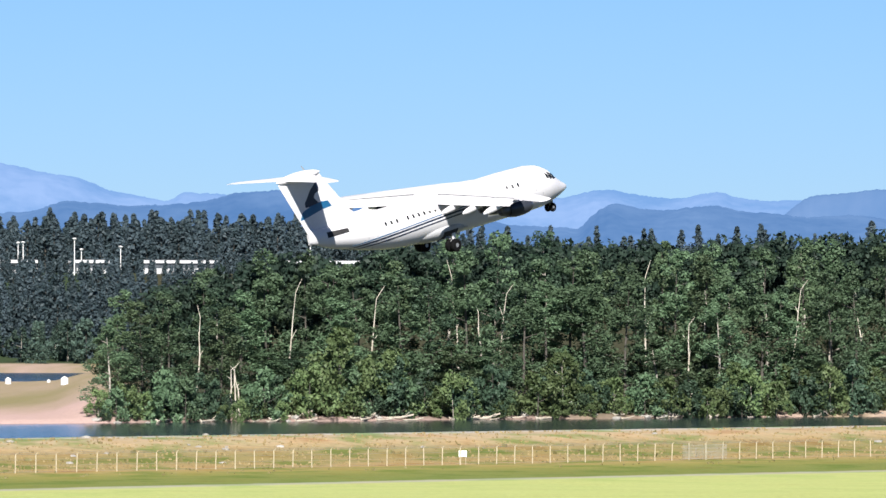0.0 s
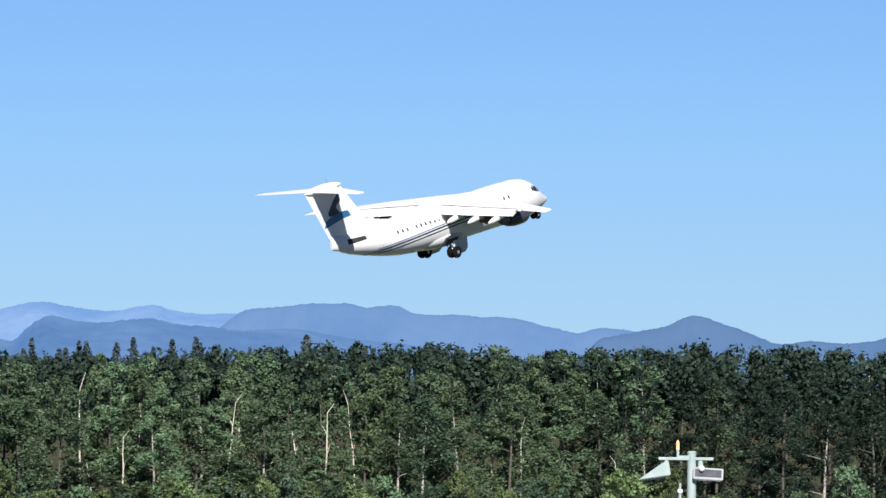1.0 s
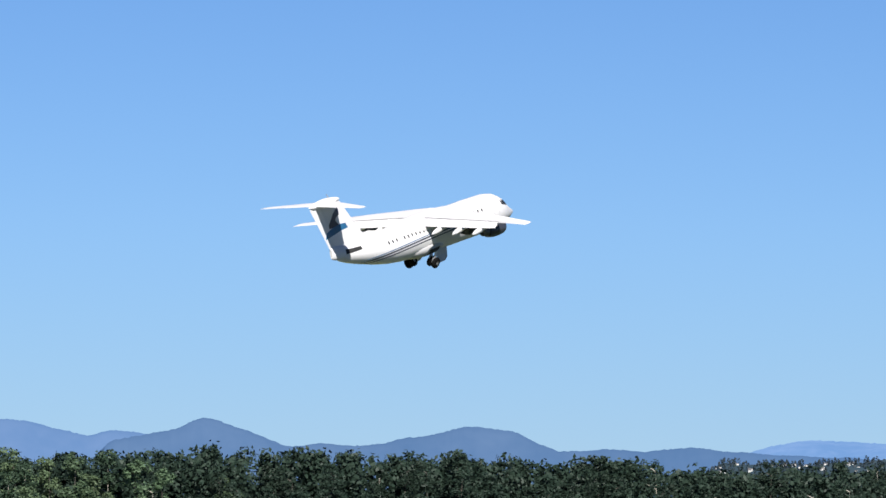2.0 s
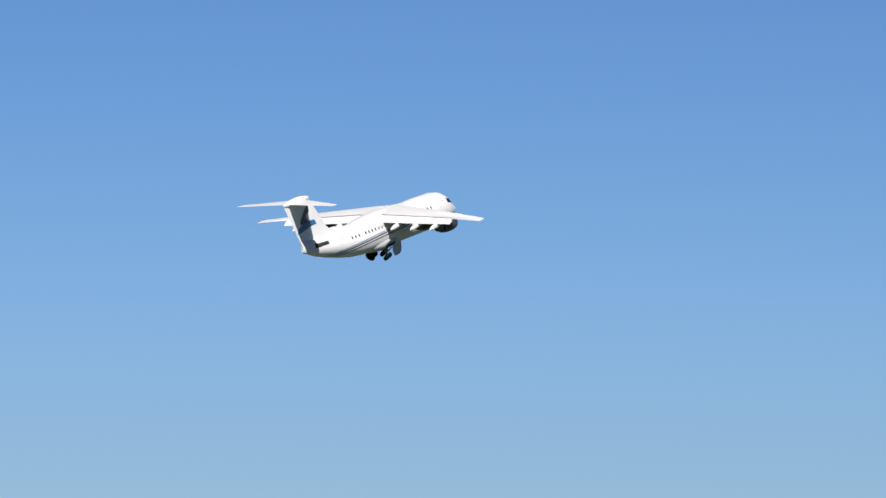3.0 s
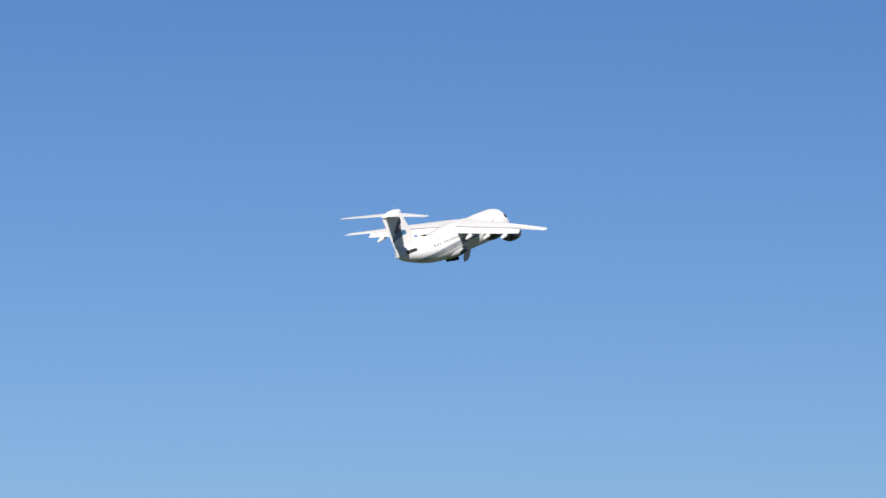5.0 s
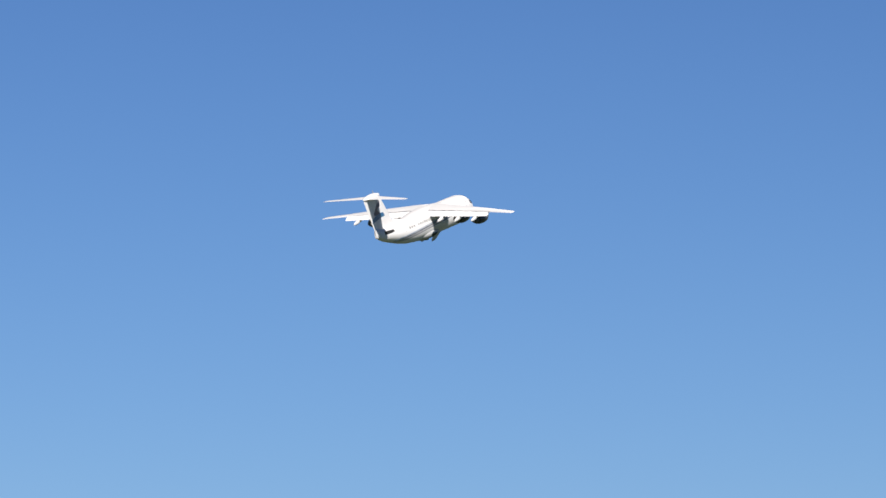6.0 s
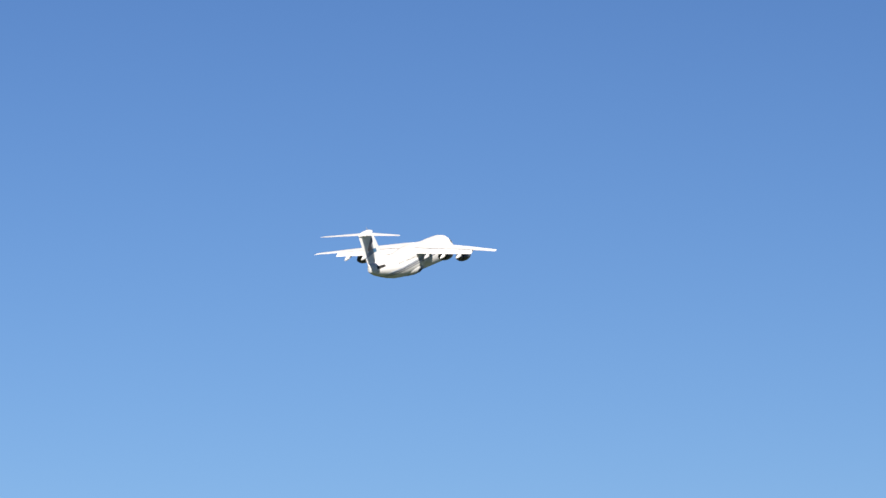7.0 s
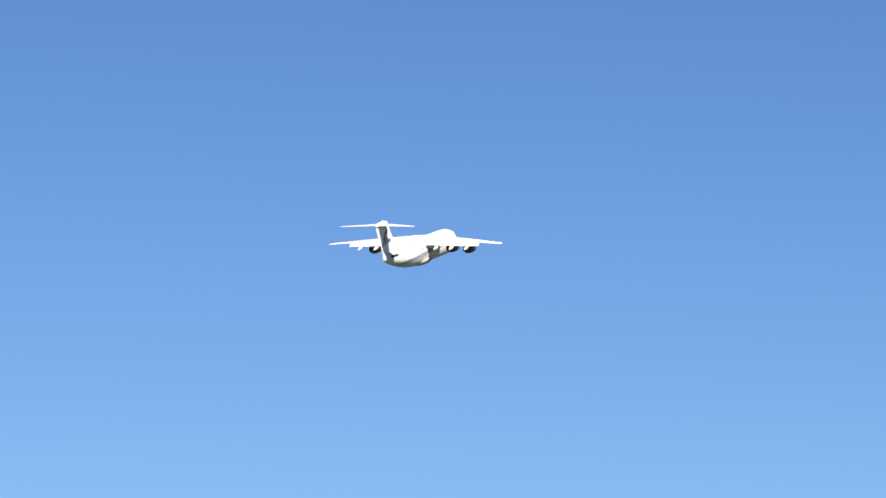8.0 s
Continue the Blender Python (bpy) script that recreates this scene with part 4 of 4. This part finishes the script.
        m = place(x, y, rnd.uniform(-0.5, 0.5), s0 * 1.15, tall / 13) @ Matrix.Shear("XY", 4, (rnd.uniform(-0.16, 0.16) * tall / 13 / s0, 0))
        if not ob.get("used"):
            ob["used"] = 1
            ob.matrix_basis = m
        else:
            ob = copy_thing(ob, m)
            ob.matrix_basis = m
        tagged(ob, group="dead trunks")
    # far shore: firs on the bluff, mixed trees below them
    firs = [conifer(400 + k, 24, (4.6, 6.2, 5.2, 6.8, 5.6)[k]) for k in range(5)]
    for d, a0, a1, step, lo, hi in ((2780, -4.3, 3.4, 0.10, 0.75, 1.08), (2745, -4.3, 3.0, 0.12, 0.7, 1.0), (2715, -4.3, -0.8, 0.12, 0.6, 0.98), (2630, -4.3, -1.3, 0.09, 0.26, 0.42), (2580, -4.3, -1.6, 0.08, 0.40, 0.58), (2530, -4.3, -2.0, 0.08, 0.6, 0.85), (2480, -4.3, -2.3, 0.08, 0.7, 1.0), (2440, -4.3, -2.5, 0.09, 0.6, 0.95)):
        az = a0
        while az < a1:
            fade = 1 - 0.15 * smooth(-1.5, 1.0, az)
            dd = d + rnd.uniform(-14, 14)
            s = rnd.uniform(lo, hi) * fade
            put(firs, dd * math.sin(radians(az)), dd * math.cos(radians(az)), rnd, s * rnd.uniform(0.9, 1.25), s, "firs on the far bluff")
            az += step * rnd.uniform(0.25, 1.35) * (1 + 1.4 * smooth(-0.8, 0.4, az))
    rng = np.random.default_rng(41)
    cs, rs = [], []
    for k in range(1300):
        az, d = rng.uniform(-4.5, 3.3), rng.uniform(2785, 2830)
        x, y = d * math.sin(radians(az)), d * math.cos(radians(az))
        cs.append((x, y, height(x, y) + rng.uniform(2, 17 - 6 * smooth(-1.5, 1, az))))
        rs.append(rng.uniform(1.6, 3.2))
    tagged(cards_mesh("bluff_woods", leaf_cards(rng, cs, rs, 30, 1.0, 1.0, 0.25), M_NEEDLE_HAZY, None), "dense dark woods on the far bluff", "woods", kind="stuff")
    low = [broadleaf(500 + k, 15, 5.5, 0.05, 9, 18, 0.62, M_FAR_LEAF_HAZY, "far_tree", "round leafy tree on the far shore") for k in range(2)]
    for k in range(46):
        az, d = rnd.uniform(-4.2, -2.3), rnd.uniform(2330, 2470)
        put(low, d * math.sin(radians(az)), d * math.cos(radians(az)), rnd, rnd.uniform(0.4, 1.0), None, "trees on the far shore")


build_forest()


# ---- the fence and the shore's small things ----
M_POST = surface("weathered_post", (0.42, 0.36, 0.24), (0.55, 0.48, 0.34), 2.0, 0.8)
M_MESH = surface("galvanised_wire", (0.30, 0.31, 0.30), (0.42, 0.42, 0.40), 2.0, 0.5, metal=0.6)
M_NET = surface("pale_netting", (0.30, 0.30, 0.28), (0.40, 0.40, 0.37), 2.0, 0.8)
M_SIGN = surface("sign_white", (0.78, 0.78, 0.76), (0.84, 0.84, 0.82), 2.0, 0.5)
M_POLE = surface("pale_green_grey_paint", (0.30, 0.38, 0.37), (0.38, 0.46, 0.45), 3.0, 0.5)
M_ROCK = surface("riprap", (0.26, 0.25, 0.23), (0.48, 0.45, 0.40), 0.8, 0.95, 0.5)
M_DRIFT = surface("driftwood", (0.36, 0.31, 0.24), (0.60, 0.54, 0.45), 1.2, 0.95, 0.4)
FENCE_W = 573.5


def on_fence(az):
    a = radians(az)
    d = FENCE_W / (math.cos(a) * U.x - math.sin(a) * U.y)
    return Vector((d * math.sin(a), d * math.cos(a), 0))


def build_fence():
    fence = tagged(new("fence"), "long wire perimeter fence on pale posts beside dry grass", "fence")
    p0, p1 = on_fence(-4.2), on_fence(6.5)
    count = int((p1 - p0).length / 3.05)
    me = None
    for k in range(count):
        p = p0 + U * 3.05 * k
        if me is None:
            bm = bmesh.new()
            tube(bm, (0, 0, -0.3), (0, 0, 2.0), 0.07, 0.065, 8)
            tube(bm, (0, 0, 2.0), (0.14, -0.16, 2.2), 0.035, 0.025, 6)
            ob = part("post", bm, M_POST, fence)
            me = ob.data
        else:
            ob = new("post", me)
            ob.parent = fence
        h = height(p.x, p.y)
        ob.matrix_basis = pose(p.x, p.y, h, random.uniform(-1.5, 1.5), random.uniform(-1.5, 1.5), HEADING)
    for z, r in ((0.08, 0.012), (0.75, 0.010), (1.4, 0.010), (1.97, 0.020), (2.1, 0.010), (2.19, 0.010)):
        bm = bmesh.new()
        tube(bm, p0 + Vector((0, 0, z)), p1 + Vector((0, 0, z)), r, r, 5)
        part("wire", bm, M_MESH, fence)
    for az in (0.155, 4.10):
        p = on_fence(az) - N * 0.12
        bm = bmesh.new()
        box(bm, 0, 0, 0, 0.95, 0.04, 0.72, bevel=0.015)
        s = tagged(part("sign", bm, M_SIGN, None), "blank white notice board on the fence", "sign")
        s.matrix_basis = pose(p.x, p.y, 1.22, 0, 0, HEADING - 40)
        for dx in (-0.36, 0.36):
            bm = bmesh.new()
            tube(bm, (dx, 0.05, -1.42), (dx, 0.05, 0.34), 0.035, 0.035, 6)
            part("stake", bm, M_POST, s)


def build_screen():
    """A stretch of grey netting on the fence."""
    p = on_fence(1.9)
    bm = bmesh.new()
    for k in range(40):
        box(bm, 0.2 * k, 0.0, 0.95, 0.035, 0.015, 1.7)
    for z in (0.15, 0.55, 0.95, 1.35, 1.75):
        box(bm, 3.9, 0.02, z, 8.0, 0.015, 0.025)
    ob = tagged(part("fence_netting", bm, M_NET, None), "grey netting tied along the wire fence", "netting")
    ob.matrix_basis = pose(p.x - N.x * 0.1, p.y - N.y * 0.1, 0, 0, 0, HEADING)


def build_tufts():
    """Dry and green grass tufts on the airfield's edge and the bank, and reeds at the far water's edge."""
    rng = np.random.default_rng(19)
    dry = leafy("dry_grass", (0.33, 0.255, 0.115), (0.41, 0.325, 0.17), 0.0)
    green = leafy("rank_grass", (0.22, 0.20, 0.08), (0.29, 0.255, 0.12), 0.0)
    for name, mat, label, count, w0, w1, size in (("dry_grass", dry, "tufts of dry yellow grass on the bank", 2400, 580, 621, 0.12), ("rank_grass", green, "tufts of rank green grass by the fence", 500, 556, 608, 0.12), ("bank_scrub", green, "low green and brown scrub on the bank", 40, 583, 616, 0.30)):
        quads = []
        az = np.radians(rng.uniform(-4.0, 6.6, count))
        w = rng.uniform(w0, w1, count)
        for a, ww in zip(az, w):
            if name != "dry_grass" and noise.noise((a * 60, ww * 0.08, 1)) < -0.05:
                continue
            d = ww / (math.cos(a) * U.x - math.sin(a) * U.y)
            x, y = d * math.sin(a), d * math.cos(a)
            z = height(x, y)
            for k in range(4):
                s = size * rng.uniform(0.5, 1.5)
                t, lean = rng.uniform(0, 6.28), rng.normal(size=2) * 0.35 * s
                ox, oy = rng.normal(size=2) * size * 0.8
                c, n = math.cos(t) * s * 0.8, math.sin(t) * s * 0.8
                quads += [(x + ox - c, y + oy - n, z - 0.05), (x + ox + c, y + oy + n, z - 0.05), (x + ox + c * 0.6 + lean[0], y + oy + n * 0.6 + lean[1], z + s * 1.3), (x + ox - c * 0.5 + lean[0], y + oy - n * 0.5 + lean[1], z + s * 1.1)]
        tagged(cards_mesh(name, np.array(quads), mat, None), label, "grass", kind="stuff")


def build_bank():
    """Stones on the crest of the bank, drift logs and stumps on the shores."""
    rnd = random.Random(11)
    meshes = []
    for k in range(4):
        bm = bmesh.new()
        bmesh.ops.create_icosphere(bm, subdivisions=1, radius=1.0)
        for v in bm.verts:
            v.co *= 0.75 + 0.5 * rnd.random()
            v.co.z *= 0.6
        ob = part("boulder", bm, M_ROCK, None)
        meshes.append(ob)
    spots = []
    for k in range(26):
        az = rnd.uniform(-3.8, 6)
        a = radians(az)
        d = rnd.gauss(606, 11) / (math.cos(a) * U.x - math.sin(a) * U.y)
        spots.append((d * math.sin(a), d * math.cos(a), rnd.uniform(0.15, 0.5)))
    for k in range(110):
        x, y = along_shore(rnd.uniform(-2.9, 6.5), rnd.uniform(0, 7))
        spots.append((x, y, rnd.uniform(0.25, 0.9)))
    for k, (x, y, s) in enumerate(spots):
        m = Matrix.Translation((x, y, height(x, y) + s * 0.15)) @ Matrix.Rotation(rnd.uniform(0, 6), 4, "Z") @ Matrix.Diagonal((s * 1.4, s, s, 1))
        ob = meshes[k] if k < 4 else copy_thing(meshes[rnd.randrange(4)], Matrix())
        ob.matrix_basis = m
        tagged(ob, "grey angular stone on the bank", "rock", "stones along the banks")
    logs = []
    for k in range(3):
        bm = bmesh.new()
        tube(bm, (-2.5, 0, 0.15), (0.4, 0.2, 0.25), 0.16, 0.2, 8)
        tube(bm, (0.4, 0.2, 0.25), (2.6, 0.0, 0.4 + 0.3 * k), 0.2, 0.14, 8)
        tube(bm, (1.0, 0.1, 0.3), (1.8, -0.5, 1.1), 0.07, 0.04, 6)
        tube(bm, (-2.6, 0, 0.15), (-2.9, 0.2, 0.5), 0.25, 0.05, 8)
        logs.append(part("drift_log", bm, M_DRIFT, None))
    for k in range(46):
        x, y = along_shore(rnd.uniform(-2.6, 6.5), rnd.uniform(-1.5, 3))
        s = rnd.uniform(0.4, 1.2)
        ob = logs[k] if k < 3 else copy_thing(logs[rnd.randrange(3)], Matrix())
        ob.matrix_basis = Matrix.Translation((x, y, max(height(x, y), WATER))) @ Matrix.Rotation(radians(SHORE_A) + rnd.uniform(-0.6, 0.6), 4, "Z") @ Matrix.Scale(s, 4)
        tagged(ob, "bleached drift log on the sandy shore", "log", "drift logs")


def build_tanks():
    """White markers on the sandbar."""
    for az, d, s in ((-3.435, 1747, 0.85), (-3.115, 1765, 0.5), (-2.99, 1650, 1.02)):
        x, y = d * math.sin(radians(az)), d * math.cos(radians(az))
        bm = bmesh.new()
        tube(bm, (0, 0, 0), (0, 0, 1.5), 0.85, 0.85, 16)
        tube(bm, (0, 0, 1.5), (0, 0, 1.85), 0.85, 0.35, 16)
        tube(bm, (0, 0, 1.85), (0, 0, 2.0), 0.2, 0.2, 10)
        ob = tagged(part("marker_tank", bm, M_SIGN, None), "white round tank standing on the sandbar", "tank", "tanks on the sandbar")
        ob.matrix_basis = Matrix.Translation((x, y, height(x, y) - 0.05)) @ Matrix.Scale(s, 4)


def build_lamp_mast():
    """A tall mast with two floodlights and a red obstruction light."""
    d, az = 140.0, 6.444
    x, y = d * math.sin(radians(az)), d * math.cos(radians(az))
    top = EYE - 0.46
    mast = tagged(new("floodlight_mast"), "pale green-grey metal mast with two floodlights and a red light", "light mast")
    mast.matrix_basis = pose(x, y, 0, 0, 0, -az)
    bm = bmesh.new()
    tube(bm, (0, 0, -0.1), (0, 0, top), 0.13, 0.085, 20)
    tube(bm, (0, 0, top), (0, 0, top + 0.03), 0.095, 0.075, 20)
    part("pole", bm, M_POLE, mast, smooth=False)
    bm = bmesh.new()
    box(bm, -0.11, -0.02, top - 0.115, 1.06, 0.07, 0.055, bevel=0.008)
    box(bm, -0.13, -0.02, top - 0.10, 0.30, 0.09, 0.09, bevel=0.01)
    part("crossarm", bm, M_POLE, mast)
    m_grille = surface("dark_grille", (0.05, 0.055, 0.07), (0.10, 0.105, 0.12), 6.0, 0.6)
    for x0, tilt, turn in ((-0.69, 9, 60), (0.29, 3, -10)):
        bm = bmesh.new()
        m = pose(x0, 0.0, top - 0.41, 0, tilt * (1 if x0 > 0 else -1), 0)
        if x0 < 0:
            loft(bm, [[m @ Vector(p) for p in ((-0.36, yy, -0.07), (0.28, yy, -0.07), (0.28, yy, 0.19), (0.16, yy, 0.19))] for yy in (-0.26, 0.26)])
        else:
            loft(bm, [[m @ Vector(p) for p in ((-0.26, yy, -0.11), (0.32, yy, -0.11), (0.32, yy * 0.9, 0.12), (-0.26, yy * 0.9, 0.12))] for yy in (-0.2, 0.2)])
        bmesh.ops.bevel(bm, geom=list(bm.edges), offset=0.012, segments=2, affect="EDGES")
        lamp = part("floodlight", bm, M_POLE if x0 < 0 else M_GREY, mast, "box-shaped floodlight")
        bm = bmesh.new()
        tube(bm, (x0 + 0.2 * (1 if x0 < 0 else -0.6), 0, top - 0.12), (x0 + 0.2 * (1 if x0 < 0 else -0.6), 0, top - 0.31), 0.045, 0.06, 10)
        part("bracket", bm, M_POLE, lamp)
        if x0 > 0:
            bm = bmesh.new()
            box(bm, 0.03, -0.192, 0.022, 0.51, 0.03, 0.14, m)
            part("grille", bm, m_grille, lamp, "dark ribbed back grille")
            bm = bmesh.new()
            bmesh.ops.create_uvsphere(bm, u_segments=12, v_segments=8, radius=0.06, matrix=m @ Matrix.Translation((-0.10, -0.22, 0.10)))
            part("joint", bm, M_SIGN, lamp, "round swivel joint")
        bm = bmesh.new()
        box(bm, (0.03 if x0 > 0 else -0.04), 0, -0.115 if x0 > 0 else -0.085, 0.50, 0.34, 0.02, m)
        part("lens", bm, M_SIGN, lamp, "pale glass lens")
    red = bpy.data.materials.new("red_lamp")
    red.use_nodes = True
    q = red.node_tree.nodes["Principled BSDF"]
    q.inputs["Base Color"].default_value = (0.5, 0.06, 0.03, 1)
    q.inputs["Emission Color"].default_value, q.inputs["Emission Strength"].default_value = (1.0, 0.42, 0.20, 1), 1.6
    bm = bmesh.new()
    tube(bm, (-0.27, 0, top - 0.09), (-0.27, 0, top + 0.06), 0.025, 0.03, 10)
    part("lamp_stem", bm, M_POLE, mast)
    bm = bmesh.new()
    tube(bm, (-0.27, 0, top + 0.06), (-0.27, 0, top + 0.21), 0.028, 0.026, 12)
    tube(bm, (-0.27, 0, top + 0.21), (-0.27, 0, top + 0.24), 0.026, 0.010, 12)
    part("obstruction_light", bm, red, mast, "red glowing obstruction light")
    # a thin mast behind it
    thin = tagged(new("thin_mast"), "thin pale pole with a small knob at its top", "pole")
    az2, d2 = 6.353, 175.0
    thin.matrix_basis = pose(d2 * math.sin(radians(az2)), d2 * math.cos(radians(az2)), 0, 0, 0, -az2)
    tz = EYE - 96 * d2 / 12809
    bm = bmesh.new()
    tube(bm, (0, 0, -0.1), (0, 0, tz - 0.2), 0.05, 0.035, 12)
    tube(bm, (0, 0, tz - 0.2), (0, 0, tz), 0.03, 0.03, 8)
    part("pole", bm, M_POLE, thin)
    bm = bmesh.new()
    bmesh.ops.create_uvsphere(bm, u_segments=12, v_segments=8, radius=0.07, matrix=Matrix.Translation((0, 0, tz - 0.2)))
    part("knob", bm, M_SIGN, thin)


def build_halls():
    """Long white industrial halls on the far bluff, with light poles."""
    m_wall = surface("hall_wall", (0.50, 0.51, 0.53), (0.60, 0.61, 0.62), 0.2, 0.7)
    m_dark = surface("hall_windows", (0.05, 0.06, 0.07), (0.09, 0.10, 0.11), 0.3, 0.3)
    m_roof = surface("hall_roof", (0.12, 0.125, 0.13), (0.17, 0.175, 0.18), 0.2, 0.7)
    for az, d, length in ((-3.42, 2690, 20), (-2.80, 2680, 15), (-2.08, 2675, 27), (-0.86, 2680, 40)):
        x, y = d * math.sin(radians(az)), d * math.cos(radians(az))
        z = height(x, y)
        hall = tagged(new("industrial_hall"), "long white low industrial hall among firs on the bluff", "building", "halls on the bluff")
        hall.matrix_basis = pose(x, y, z, 0, 0, -az)
        bm = bmesh.new()
        box(bm, 0, 6, 0.7, length, 12, 2.2, bevel=0.05)
        part("wall", bm, m_wall, hall)
        bm = bmesh.new()
        box(bm, 0, 6.3, 2.75, length - 0.4, 11.4, 2.1)
        part("window_band", bm, m_dark, hall)
        bm = bmesh.new()
        box(bm, 0, 6, 4.25, length * 1.02, 12.2, 1.1, bevel=0.05)
        part("upper_wall", bm, m_wall, hall)
        bm = bmesh.new()
        loft(bm, [[(xx, -0.1, 4.803), (xx, 12.1, 4.803), (xx, 6, 5.1)] for xx in (-length * 0.51, length * 0.51)])
        part("roof", bm, m_roof, hall)
        for k in range(int(length / 5)):
            bm = bmesh.new()
            box(bm, -length / 2 + 2.5 + 5 * k, -0.03, 1.3, 1.2, 0.08, 1.8)
            part("door", bm, m_roof, hall)
    for az, d, h in ((-3.36, 2640, 12), (-3.32, 2650, 11.5), (-2.915, 2640, 13.5), (-2.86, 2650, 9), (-1.05, 2650, 11), (-2.55, 2650, 10)):
        x, y = d * math.sin(radians(az)), d * math.cos(radians(az))
        lamp = tagged(new("light_pole"), "tall white light pole by the halls", "light pole", "light poles on the bluff")
        lamp.matrix_basis = pose(x, y, height(x, y), 0, 0, -az)
        bm = bmesh.new()
        tube(bm, (0, 0, -0.3), (0, 0, h), 0.22, 0.16, 8)
        part("pole", bm, M_SIGN, lamp)
        bm = bmesh.new()
        tube(bm, (0, 0, h), (0, 0, h + 0.5), 0.4, 0.9, 10)
        tube(bm, (0, 0, h + 0.5), (0, 0, h + 0.9), 0.9, 0.2, 10)
        part("lamp_head", bm, M_SIGN, lamp)


def build_town():
    """Small pale houses among trees on the far hill."""
    rnd = random.Random(5)
    m_roof = surface("house_roof", (0.10, 0.10, 0.11), (0.18, 0.17, 0.17), 0.4, 0.8)
    def crown(az):
        return EYE + 42 * smooth(10.0, 10.6, az) - 1.5 * math.sin(az * 3)

    def slope(az, f):
        return -3 + (crown(az) + 3) * math.sin(math.pi / 2 * f / 0.75)

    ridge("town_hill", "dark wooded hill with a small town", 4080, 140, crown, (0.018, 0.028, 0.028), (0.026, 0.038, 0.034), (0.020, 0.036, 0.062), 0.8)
    house = tagged(new("house"), "small pale gabled house on the wooded hill", "house", "houses on the hill")
    bm = bmesh.new()
    box(bm, 0, 0, 1.2, 4.2, 3.2, 2.6)
    part("wall", bm, M_SIGN, house)
    bm = bmesh.new()
    loft(bm, [[(xx, -1.8, 2.45), (xx, 1.8, 2.45), (xx, 0, 3.7)] for xx in (-2.3, 2.3)])
    part("roof", bm, m_roof, house)
    for xx in (-1.2, 0.0, 1.2):
        bm = bmesh.new()
        box(bm, xx, -1.62, 1.5, 0.6, 0.06, 0.8)
        part("window", bm, M_GLASS, house)
    for k in range(64):
        az, f = 10.5 + 3.0 * rnd.random(), 0.52 + 0.2 * rnd.random()
        d = 4080 + 140 * f
        m = pose(d * math.sin(radians(az)), d * math.cos(radians(az)), slope(az, f) - 0.6, 0, 0, -az + rnd.uniform(-40, 40)) @ Matrix.Scale(rnd.uniform(0.35, 0.75), 4)
        if k == 0:
            house.matrix_basis = m
        else:
            copy_thing(house, m)
    rng = np.random.default_rng(3)
    cs, rs = [], []
    for k in range(900):
        az, f = 10.4 + 3.6 * rng.random(), 0.36 + 0.42 * rng.random()
        d, tall = 4080 + 140 * f, rng.uniform(1.5, 4.5)
        for j in range(4):
            cs.append((d * math.sin(radians(az)), d * math.cos(radians(az)), slope(az, f) + tall * j / 4))
            rs.append(0.35 * tall * (1.1 - j / 4) + 0.15)
    tagged(cards_mesh("town_woods", leaf_cards(rng, cs, rs, 9, 0.55), M_TOWN_HAZY, None), "dark trees among the houses on the hill", "woods", kind="stuff")


build_fence()
build_screen()
build_tufts()
build_bank()
build_tanks()
build_lamp_mast()
build_halls()
build_town()

motions()
